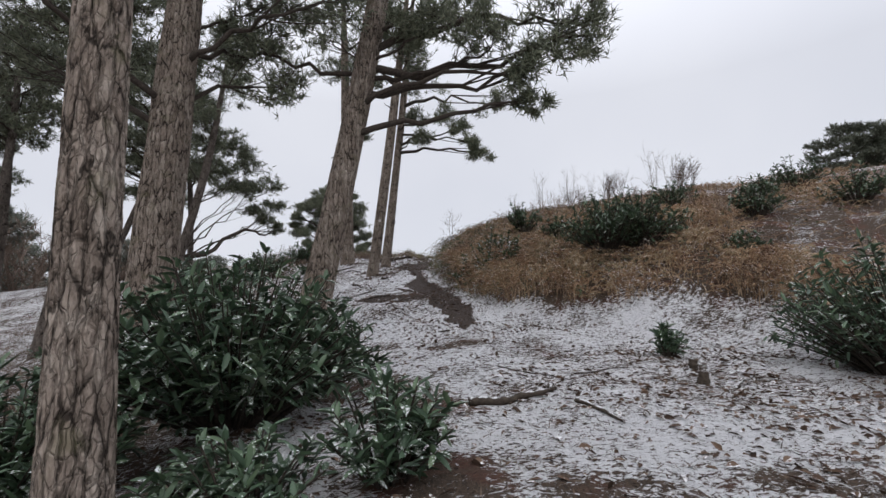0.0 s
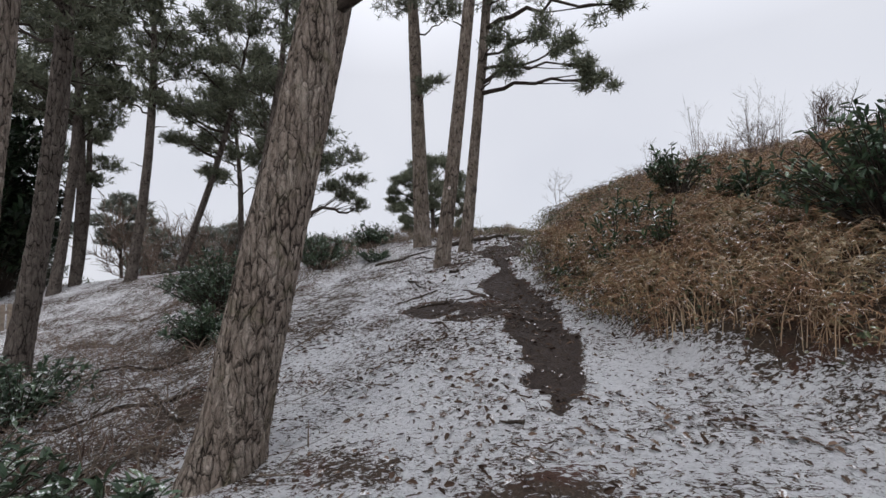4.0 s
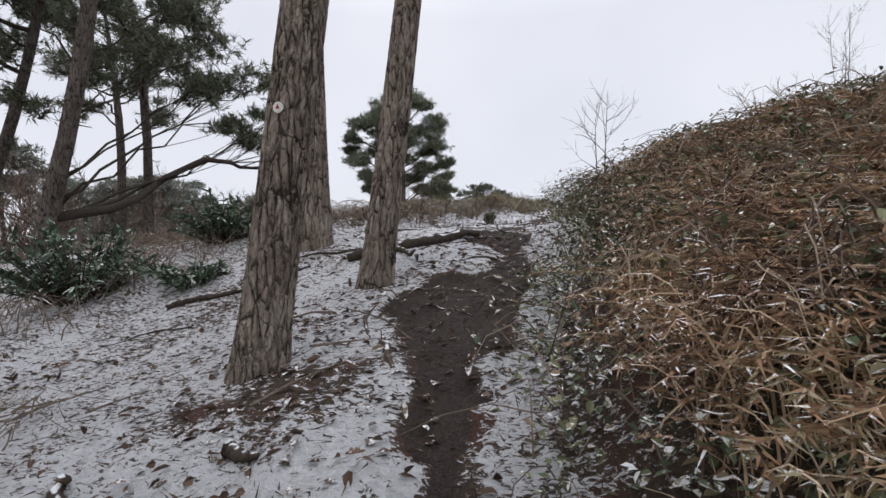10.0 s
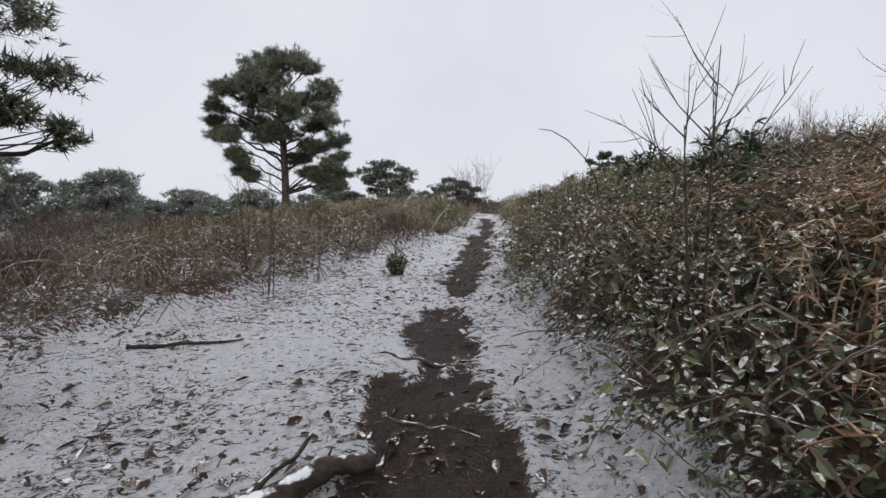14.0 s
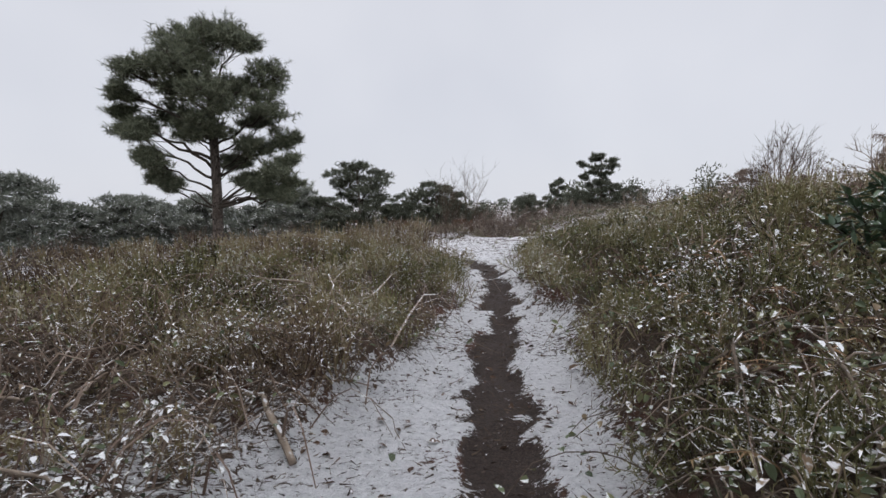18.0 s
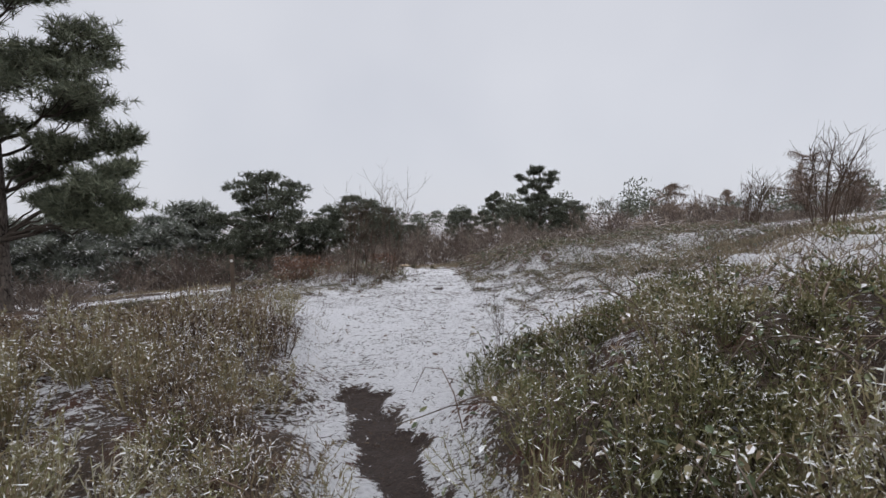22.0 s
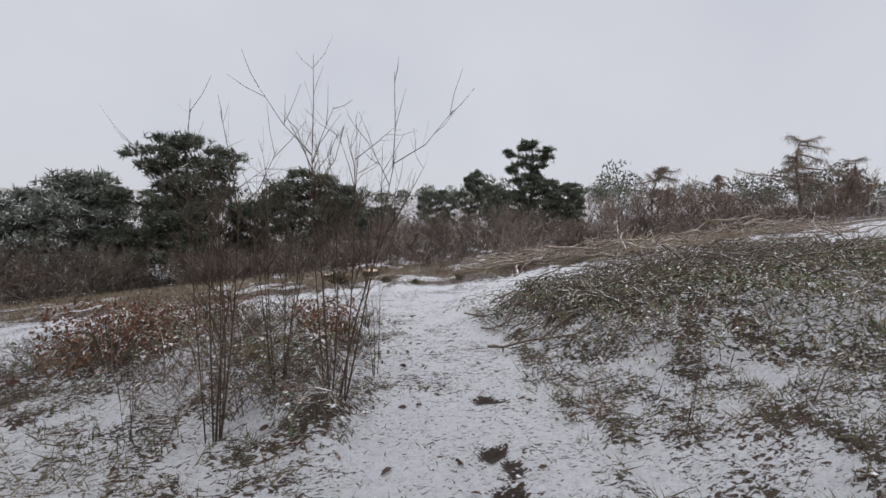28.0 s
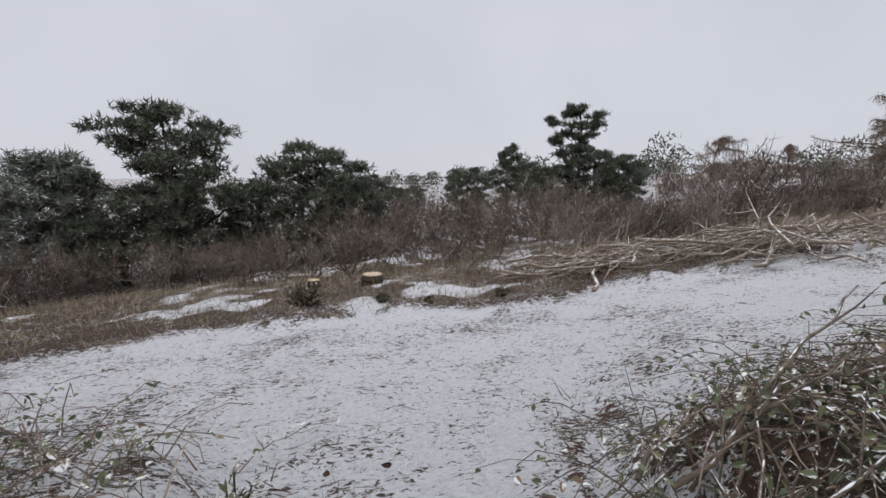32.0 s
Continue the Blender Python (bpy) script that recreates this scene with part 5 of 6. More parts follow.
def build_heather(name, side, candidates, x0, x1, seed, material, label):
    """Heather in rounded bushes: wiry stems that fan out of each foot, set with short leafy shoots."""
    rng = np.random.default_rng(seed)
    fall = lambda x, y: 1.0 / (1 + (np.maximum(np.abs(x - table(PATH_X, y)) - 1.8, 0) / 2.2) ** 1.4)
    bx, by = spread_points(rng, candidates, x0, x1, 17.8, 36, lambda x, y: fall(x, y) * side(x, y) * (0.55 + 0.45 * ease(value_noise(x, y, 1.9, 7), 0.3, 0.55)))
    n = len(bx)
    near = np.abs(bx - table(PATH_X, by))
    wide = (0.13 + 0.17 * rng.random(n)) * (1 + 0.10 * np.maximum(near - 2, 0))
    high = (0.15 + 0.2 * ease(value_noise(bx, by, 1.3, 7), 0.28, 0.72) + 0.16 * rng.random(n) ** 2) * np.where(near < 0.9, 0.8, 1.0) + 0.1 * ease(by, 23.5, 26)
    high = high * (1 - 0.42 * ease(by, 26.3, 29) * (bx > table(PATH_X, by)))
    m = 25
    own = np.repeat(np.arange(n), m)
    az = rng.random(n * m) * 6.283
    q = rng.random(n * m) ** 0.55
    out = np.stack([np.cos(az), np.sin(az), np.zeros(n * m)], -1)
    foot = np.stack([bx, by, surface_z(bx, by) - 0.03], -1)[own] + out * (wide[own] * 0.3 * q)[:, None]
    up = high[own] * np.sqrt(1 - 0.7 * q * q) * (0.75 + 0.4 * rng.random(n * m))
    tip = foot + out * (wide[own] * 0.75 * q)[:, None] + rng.normal(size=(n * m, 3)) * 0.025
    tip[:, 2] = foot[:, 2] + up
    mid = (foot + tip) / 2 + out * (wide[own] * 0.1 * q)[:, None] + rng.normal(size=(n * m, 3)) * 0.018
    thick = (0.0045 + 0.0022 * near)[own]
    soup = Soup()
    ribbons(soup, np.stack([foot, mid, tip], 1), np.stack([thick, thick * 0.8, thick * 0.4], 1), rng)
    k = 11
    own2 = np.repeat(np.arange(n * m), k)
    f = 0.35 + 0.65 * rng.random(n * m * k)
    b = foot[own2] + (tip - foot)[own2] * f[:, None] + (mid - (foot + tip) / 2)[own2] * (4 * f * (1 - f))[:, None]
    d = unit(unit(tip - foot)[own2] * 0.7 + rand_dirs(rng, n * m * k, 0.1))
    spikes(soup, b, d, 0.02 + 0.035 * rng.random(n * m * k), 0.007 + 0.0026 * near[own][own2], rng)
    stuff(name, soup, material, label, "heather")


def olive_patch(x, y):
    """Where the left heath is greener."""
    return ease(y + 1.5 * (value_noise(x, y, 0.8, 66) - 0.5), 23.8, 24.6) * (1 - ease(y + 1.5 * (value_noise(x, y, 0.8, 67) - 0.5), 26.8, 27.8)) * 0.85


build_heather("heather", lambda x, y: left_heath(x, y) * (1 - olive_patch(x, y)), 4600, -12, 0.6, 301, M_HEATHER, "brown winter heather flecked with snow beside the path")
build_heather("green_heather", lambda x, y: left_heath(x, y) * olive_patch(x, y), 4600, -12, 0.6, 305, M_HEATHER_GREEN, "olive heather flecked with snow beside the path")
build_heather("green_heather", lambda x, y: right_side(x, y) * (1 - 0.9 * ease(x - 0.4 * np.maximum(26 - y, 0), 4.0, 5.4)) * ease(y, 18.8, 22.5) * (1 - ease(y - 0.3 * np.maximum(x - 6, 0), 30.0, 31.0)), 5200, -0.5, 13, 311, M_HEATHER_GREEN, "olive and brown heather flecked with snow below the rise")


def fern_patch(x, y):
    """Where the bracken stands thick; elsewhere bramble and litter show."""
    return ease(value_noise(x, y, 0.75, 41) + 0.35 * value_noise(x, y, 2.2, 42), 0.5, 0.85)


def build_bracken():
    rng = np.random.default_rng(302)
    fall = lambda x, y: 1.0 / (1 + (np.maximum(x - table(EDGE_R, y) - 2.0, 0) / 2.0) ** 1.4)
    keep = lambda x, y: fall(x, y) * right_side(x, y) * (1 - ease(y, 11.5, 12.5) * (1 - ease(x - table(EDGE_R, y), 0.35, 0.7))) * (1 - 0.97 * ease(y - 3.0 * np.clip(x - table(EDGE_R, y) - 0.5, 0, 1.2), 13.6, 17.0)) * ease(y, 5.0, 7) * (0.62 - 0.52 * ease(x, 2.5, 4) + (0.65 + 0.25 * ease(x, 2.5, 4)) * fern_patch(x, y))
    x, y = spread_points(rng, 125000, -0.4, 15, 5, 24, keep)
    n = len(x)
    z = surface_z(x, y)
    foot = np.stack([x, y, z], -1)
    az = rng.random(n) * 6.283
    h = (0.16 + 0.42 * rng.random(n)) * (1 - 0.3 * ease(y, 12, 14)) * (0.5 + 0.75 * fern_patch(x, y)) * (1 - 0.35 * ease(x - table(EDGE_R, y), 0.9, 1.8))
    out = np.stack([np.cos(az), np.sin(az), np.zeros(n)], -1)
    t = np.linspace(0, 1, 6)
    reach = 0.12 + 0.36 * rng.random(n)
    p = foot[:, None] + out[:, None] * (reach[:, None] * t ** 1.4)[..., None]
    p[:, :, 2] += h[:, None] * (t * (2.1 - 1.5 * t))[None]
    soup = Soup()
    ribbons(soup, p, np.linspace(0.010, 0.004, 6)[None], rng)
    stuff("bracken_stems", soup, M_STRAW, "arching dry bracken stems on the bank", "bracken")
    soup = Soup()
    k = 20
    own = np.repeat(np.arange(n), k)
    f = 0.3 + 0.7 * rng.random(n * k)
    i = np.minimum((f * 5).astype(int), 4)
    g = (f * 5 - i)[:, None]
    b = p[own, i] * (1 - g) + p[own, i + 1] * g
    side = np.stack([-np.sin(az), np.cos(az), np.zeros(n)], -1)[own] * np.where(rng.random(n * k) < 0.5, 1, -1)[:, None]
    d = unit(side + out[own] * 0.4 + np.array([0, 0, -0.45]) + rng.normal(size=(n * k, 3)) * 0.35)
    spikes(soup, b, d, 0.03 + 0.085 * (1 - f * 0.6) * rng.random(n * k), 0.011, rng)
    stuff("dead_bracken", soup, M_BRACKEN, "collapsed rust-brown dead bracken covering the bank", "bracken")


build_bracken()


def arching(rng, x, y, height, reach, k=7):
    n = len(x)
    foot = np.stack([x, y, surface_z(x, y)], -1)
    az = rng.random(n) * 6.283
    out = np.stack([np.cos(az), np.sin(az), np.zeros(n)], -1)
    t = np.linspace(0, 1, k)
    L = reach * (0.4 + 0.9 * rng.random(n))
    p = foot[:, None] + out[:, None] * (L[:, None] * t)[..., None]
    low = 1 - 0.45 * mound(x, y) - 0.55 * island(x, y) * ease(x + y, 40, 41.5)
    p[:, :, 2] += (height * low * (0.4 + 0.8 * rng.random(n)))[:, None] * (4 * t * (1 - t) * 0.8 + 0.25 * t)[None]
    j = np.cumsum(rng.normal(size=(n, k, 3)) * 0.018, axis=1)
    j[:, 0] = 0
    return p + j


def build_bramble():
    rng = np.random.default_rng(303)
    def keep(x, y):
        right = right_side(x, y) * (0.12 + 0.38 * (1 - fern_patch(x, y)) * (y < 14) + 0.84 * ease(y, 14.2, 17) * (1 - 0.85 * ease(y, 21.2, 24))) * ease(y, 6.5, 8.5) / (1 + (np.maximum(x - 2.2, 0) / 1.6) ** 2)
        left = ease(table(EDGE_L, y) - x, 0, 0.4) * ease(y, 16.5, 19) * (1 - ease(y, 23.5, 26)) * (0.7 + 0.5 * ease(y, 21, 22.5)) / (1 + (np.maximum(-x - 4, 0) / 2) ** 2)
        return right * (1 - ease(y, 31, 33)) + left + mound(x, y) * 1.3 + island(x, y) * 0.4 + 0.12 * rough_verge(x, y) * (x > 4)
    x, y = spread_points(rng, 34000, -8, 14, 6, 45, keep)
    p = arching(rng, x, y, 0.28, 0.7)
    n = len(p)
    soup = Soup()
    tubes(soup, p, np.linspace(0.0045, 0.002, 7)[None] * (0.6 + 0.9 * rng.random((n, 1))), 3, False)
    stuff("bramble_stems", soup, M_TWIG_SNOW, "tangled arching bramble canes lined with snow", "bramble")
    k = 9
    own = np.repeat(np.arange(n), k)
    i = rng.integers(1, 7, n * k)
    leafy = (rng.random(n * k) < 0.2) | (x[own] > table(PATH_X, y[own])) | (y[own] > 30)
    own, i = own[leafy], i[leafy]
    k = len(own)
    b = p[own, i] + rng.normal(size=(k, 3)) * 0.03
    soup = Soup()
    leaves(soup, b, rand_dirs(rng, k, -0.1) * np.array([1, 1, 0.5]), np.array([0, 0, 1.0]) + rng.normal(size=(k, 3)) * 0.4, 0.035 + 0.035 * rng.random(k), 0.026 + 0.014 * rng.random(k), 0.25)
    stuff("bramble_leaves", soup, M_BRAMBLE, "bramble leaves with small caps of snow", "bramble")


build_bramble()


def build_leaf_carpet():
    """Low bramble leaves that spread over the foot of the bank and the last heap."""
    rng = np.random.default_rng(306)
    def keep(x, y):
        u = x - table(EDGE_R, y)
        bank = (1 - ease(u, 0.6, 1.3) * (1 - ease(y, 15, 17))) * ease(u + 0.35 * (value_noise(x, y, 1.9, 61) - 0.5), -0.15, 0.25) / (1 + (np.maximum(u - 1.2, 0) / 0.9) ** 2) * ease(y, 13.2, 16) * (1 - ease(y, 20, 23))
        fringe = (0.15 + 0.35 * (value_noise(x, y, 1.4, 62) > 0.45)) * ease(u, -0.15, 0.2) / (1 + (np.maximum(u - 1.1, 0) / 0.8) ** 2) * ease(y, 8.3, 9.5) * (1 - ease(y, 13, 14.5))
        return fringe + 0.65 * bank * (0.25 + 0.75 * (value_noise(x, y, 1.4, 62) > 0.42)) + mound(x, y) * 0.17 / (1 + np.maximum(x - 7, 0))
    x, y = spread_points(rng, 450000, -0.5, 10, 8, 42, keep)
    n = len(x)
    up = 0.02 + 0.26 * rng.random(n) ** 1.5 * (0.4 + value_noise(x, y, 2.3, 63))
    soup = Soup()
    leaves(soup, np.stack([x, y, surface_z(x, y) + up], -1), rand_dirs(rng, n, -0.1) * np.array([1, 1, 0.4]), np.array([0, 0, 1.0]) + rng.normal(size=(n, 3)) * 0.35, 0.035 + 0.035 * rng.random(n), 0.026 + 0.014 * rng.random(n), 0.25)
    stuff("bramble_carpet", soup, M_BRAMBLE, "low green bramble leaves over thin snow at the bank's foot", "bramble")


build_leaf_carpet()


def build_sticks():
    """Thin dead stalks in the scrub, grass on the verges, litter on the snow."""
    rng = np.random.default_rng(304)
    def keep(x, y):
        left = ease(table(EDGE_L, y) - x, -0.1, 0.5) * ease(y, 5, 7) * (1 - ease(y, 24, 27)) / (1 + (np.maximum(-x - 5, 0) / 3) ** 2)
        right = right_side(x, y) * ease(y, 8, 10) * (1 - ease(y, 30, 32)) / (1 + (np.maximum(x - 3, 0) / 2) ** 2)
        return left * (0.8 + 0.8 * ease(y, 19, 21)) + right * (0.25 + 1.1 * ease(y, 12, 14.5) * (1 - ease(y, 21, 23.5))) + mound(x, y) * 1.5 + island(x, y) * 0.5
    x, y = spread_points(rng, 34000, -11, 14, 5, 45, keep)
    p = arching(rng, x, y, 0.32, 0.55, 5)
    soup = Soup()
    tubes(soup, p, np.linspace(0.0055, 0.0022, 5)[None] * (0.5 + rng.random((len(p), 1))), 3, False)
    stuff("dead_stalks", soup, M_TWIG_BROWN, "tangle of thin brown dead stalks", "undergrowth")
    n = 2300
    x, y = -2.9 - 6.5 * rng.random(n) ** 1.3, 5 + 9 * rng.random(n)
    x[2200:], y[2200:] = -3.4 + 2.3 * rng.random(100), 7.5 + 8.5 * rng.random(100)
    a, L = rng.random(n) * 3.14, 0.12 + 0.75 * rng.random(n) ** 2
    t = np.linspace(-0.5, 0.5, 4)
    px, py = x[:, None] + np.cos(a)[:, None] * L[:, None] * t, y[:, None] + np.sin(a)[:, None] * L[:, None] * t
    pz = surface_z(px, py) + 0.03 + 0.12 * rng.random((n, 1)) + rng.normal(size=(n, 1)) * 0.12 * L[:, None] * t
    soup = Soup()
    tubes(soup, np.stack([px, py, pz], -1), np.linspace(0.009, 0.003, 4)[None] * (0.3 + 0.9 * rng.random((n, 1)) ** 2), 4, False)
    stuff("brash", soup, M_TWIG_SNOW, "litter of fallen twigs and brash on the slope", "brash")

    def verge(x, y):
        far = ease(y - (44.2 - 0.03 * x) + 0.9 * (value_noise(x, y, 0.7, 55) - 0.5) + 0.8 * (value_noise(x, y, 2.3, 59) - 0.5), 0, 0.5) * (1 - 0.8 * ease(0.7 * value_noise(x, y, 0.8, 23) + 0.3 * value_noise(x, y, 3.1, 24), 0.61, 0.73)) * (1 - ease(y, 52, 56)) * 1.6
        edge = np.exp(-((x - table(EDGE_R, y) - 0.05) / 0.18) ** 2) * 0.35 * (y < 31) * ease(y, 8, 9) + np.exp(-((x - table(EDGE_L, y) + 0.05) / 0.2) ** 2) * 0.3 * ease(y, 17, 19) * (1 - ease(y, 34, 36))
        return far + edge + 0.2 * rough_verge(x, y) + 0.4 * island(x, y)
    x, y = spread_points(rng, 140000, -14, 20, 8, 56, verge)
    n = len(x)
    soup = Soup()
    d = unit(np.stack([rng.normal(size=n) * 0.6, rng.normal(size=n) * 0.6, np.ones(n)], -1))
    spikes(soup, np.stack([x, y, surface_z(x, y) - 0.01], -1), d, 0.08 + 0.2 * rng.random(n), 0.006 + 0.0012 * np.maximum(y - 38, 0), rng)
    stuff("rough_grass", soup, M_GRASS, "bleached rough grass along the edges of the track", "grass")
    x, y = spread_points(rng, 150000, -4, 12, 31.5, 42, lambda x, y: rough_verge(x, y) * (1 - mound(x, y)) / (1 + np.maximum(y - 37, 0) * 0.3))
    n = len(x)
    soup = Soup()
    d = unit(np.stack([rng.normal(size=n) * 0.9, rng.normal(size=n) * 0.9, np.ones(n) * 0.8], -1))
    spikes(soup, np.stack([x, y, surface_z(x, y) - 0.01], -1), d, 0.04 + 0.13 * rng.random(n) ** 2 * (0.4 + 1.2 * value_noise(x, y, 3.1, 57)), 0.008 + 0.006 * rng.random(n), rng)
    stuff("verge_tussocks", soup, M_TUSSOCK, "mossy tussocks of short dead grass on the verges", "grass")
    x, y = spread_points(rng, 46000, 3.5, 18, 18, 44, lambda x, y: ease(x - 0.25 * np.maximum(26 - y, 0), 3.8, 5.2) * (1 - mound(x, y)) * (0.25 + 0.75 * (value_noise(x, y, 0.8, 58) > 0.4)) * (1 - ease(y - 0.3 * (x - 6), 36, 40)) / (1 + np.maximum(x - 8, 0) * 0.15))
    n = len(x)
    soup = Soup()
    d = unit(np.stack([rng.normal(size=n) * 0.6, rng.normal(size=n) * 0.6, np.ones(n)], -1))
    spikes(soup, np.stack([x, y, surface_z(x, y) - 0.01], -1), d, 0.08 + 0.2 * rng.random(n) * (0.4 + value_noise(x, y, 0.8, 58)), 0.012 + 0.01 * rng.random(n), rng)
    stuff("hill_grass", soup, M_GRASS, "bleached grass and dead stems on the snowy rise", "grass")
    x, y = spread_points(rng, 50000, -4.2, 6.5, 1.6, 40, lambda x, y: (1 - 0.8 * overgrown(x, y)) * (0.25 + 0.75 * (value_noise(x, y, 1.1, 31) > 0.5)) * (1 - 0.75 * ease(y, 16.5, 19)) * (1 - 0.75 * ease(y, 25, 28)))
    n = len(x)
    soup = Soup()
    leaves(soup, np.stack([x, y, surface_z(x, y) + 0.012], -1), rng.normal(size=(n, 3)) * np.array([1, 1, 0.25]), np.array([0, 0, 1.0]) + rng.normal(size=(n, 3)) * 0.4, 0.04 + 0.06 * rng.random(n), 0.022 + 0.03 * rng.random(n), 0.2)
    stuff("leaf_litter", soup, M_LEAF_LITTER, "fallen brown leaves lying on thin snow", "leaf litter")
    x, y = spread_points(rng, 230000, -4.4, 6.8, 1.6, 44, lambda x, y: (1 - 0.7 * overgrown(x, y)) * (0.35 + 0.65 * (value_noise(x, y, 1.6, 33) > 0.42)) * (1 - 0.4 * ease(y, 24, 26)) * (1 - 0.7 * ease(y, 34, 37)))
    n = len(x)
    soup = Soup()
    spikes(soup, np.stack([x, y, surface_z(x, y) + 0.006], -1), unit(rng.normal(size=(n, 3)) * np.array([1, 0.8, 0.16]) + [0, 0, 0.06]), 0.025 + 0.06 * rng.random(n) ** 2, 0.005 + 0.006 * rng.random(n), rng)
    stuff("needle_litter", soup, M_BLADE, "dark dead grass and needles poking through thin snow", "leaf litter")


build_sticks()

# ---- loose things ----
def bent(p0, p1, rng, k=9, wig=0.05, up=0.0, sink=0.0):
    """A crooked line over the ground from p0 to p1 (x, y), up above it."""
    t = np.linspace(0, 1, k)
    x = p0[0] + (p1[0] - p0[0]) * t
    y = p0[1] + (p1[1] - p0[1]) * t
    ln = math.hypot(p1[0] - p0[0], p1[1] - p0[1])
    j = np.cumsum(rng.normal(size=(k, 2)) * wig * ln / math.sqrt(k), axis=0)
    j = j - np.linspace(0, 1, k)[:, None] * j[-1]
    x, y = x + j[:, 0], y + j[:, 1]
    return np.stack([x, y, surface_z(x, y) + up - sink * np.abs(2 * t - 1)], -1)


def knotty(line, radii, seed, material, name, sides=10):
    """A stick, log or root: an uneven tapering round, with knots."""
    rng = np.random.default_rng(seed)
    line = np.asarray(line)
    k = len(line)
    u = np.linspace(0, 1, k * 4)
    p = np.stack([np.interp(u, np.linspace(0, 1, k), line[:, c]) for c in range(3)], -1)
    r = np.interp(u, np.linspace(0, 1, len(radii)), radii) * (1 + 0.22 * rng.normal(size=len(u)).clip(-1, 1.6) * 0.6)
    soup = Soup()
    tubes(soup, p[None], r[None], sides)
    return soup.mesh(name, material)


def stick(p0, p1, r, seed, label, name="fallen_stick", material=None, wig=0.07, group="fallen sticks"):
    rng = np.random.default_rng(seed)
    line = bent(p0, p1, rng, 9, wig, r * 0.7)
    c = line.mean(0)
    ob = new(name, knotty(line - c, [r, r * 0.8, r * 0.35], seed, material or M_LOG, name, 7))
    ob.location = c
    return tagged(ob, label, "stick", group)


log_rng = np.random.default_rng(401)
log = thing("fallen_log", at_ground(-1.5, 17.2), "rotten pine log with broken side branches lying across snow", "log")
o = np.array(log.location)
main = bent((-2.25, 16.72), (-0.82, 17.4), log_rng, 9, 0.04, 0.05)
main[-1, 2] += 0.05
log_body = part("log_body", knotty(main - o, [.045, .07, .06, .065, .05, .03], 1, M_LOG, "log_body", 12), log)
for a, b, r in (((-1.75, 16.95), (-1.4, 16.5), .035), ((-1.4, 16.55), (-1.32, 16.3), .022), ((-1.3, 17.2), (-1.1, 17.5), .018), ((-0.9, 17.35), (-0.78, 17.52), .02), ((-2.0, 16.9), (-1.95, 17.15), .02)):
    br = bent(a, b, log_rng, 5, 0.1, 0.05)
    br[-1, 2] += 0.06
    part("side_branch", knotty(br - o, [r, r * .8, r * .4], int(b[1] * 100), M_LOG, "side_branch", 8), log_body)
for j, (a, b, r) in enumerate((((0.24, 4.17), (1.05, 4.51), 0.04), ((1.15, 4.21), (1.3, 3.56), 0.02), ((1, 4.46), (1.08, 4.76), 0.03), ((-2.3, 13.38), (-1.9, 12.86), 0.03), ((-1.5, 12.55), (-2.1, 12.03), 0.02), ((-1.5, 13.49), (-1.3, 13.43), 0.04), ((-1.2, 11.93), (-1.7, 11.83), 0.03), ((-3.6, 16.05), (-2.7, 16.66), 0.03), ((-3.9, 15.85), (-3.2, 16.25), 0.04), ((-3.2, 15.35), (-3.9, 15.05), 0.01), ((-0.95, 15.25), (-0.55, 15.1), 0.01), ((0.2, 8.02), (0.02, 8.07), 0.02), ((0.75, 11.23), (1.3, 11.53), 0.02), ((1.4, 5.21), (2.1, 5.41), 0.01), ((0.7, 5.51), (1.3, 4.91), 0.01), ((3, 4.91), (2.5, 4.31), 0.01), ((-3.3, 8.62), (-5, 9.62), 0.03), ((-3.6, 9.42), (-5.6, 8.92), 0.03), ((-4.2, 8.22), (-5.4, 10.23), 0.02), ((-3.2, 7.62), (-4.6, 8.02), 0.02), ((-5, 8.22), (-6.4, 9.82), 0.03), ((-4.8, 10.43), (-6.6, 10.23), 0.03), ((-2.8, 18.86), (-2, 18.94), 0.02), ((-2.3, 17.26), (-3.1, 17.06), 0.02), ((-2.4, 15.75), (-3, 16.05), 0.02))):
    stick(a, b, r, 410 + j, "dark crooked branch lying on thin snow" if r > .02 else "thin dead twig lying on snow")
stick((0.67, 19.68), (0.38, 19.09), .03, 470, "pale peeled branch lying in bramble", "pale_branch", M_PALE, .04)
stick((-1.21, 22.6), (-2.04, 23.8), .02, 471, "pale bleached branch lying in heather", "pale_branch", M_PALE, .12)
stick((-2.26, 24.38), (-1.58, 25.37), .02, 472, "pale bleached branch lying in heather", "pale_branch", M_PALE, .12)

line = np.array([[-1.4, 23.4, 3.95], [-1.2, 23.84, 4.03], [-1.21, 24.39, 4.1], [-0.99, 24.8, 4.15], [-0.87, 25.6, 4.22]])
fallen = thing("pale_branch", line.mean(0), "crooked bleached branch capped with snow over heather", "stick", "fallen sticks")
part("branch", knotty(line - line.mean(0), [.022, .02, .017, .012, .006], 473, M_PALE, "branch", 8), fallen)
for j, (i, d) in enumerate(((2, (.35, .1, .12)), (3, (-.3, .35, .08)), (1, (-.3, .2, .1)))):
    part("side_twig", knotty(np.array([line[i], line[i] + np.array(d) * .5 + [0, 0, .02], line[i] + d]) - line.mean(0), [.01, .008, .004], 474 + j, M_PALE, "side_twig", 6), fallen)


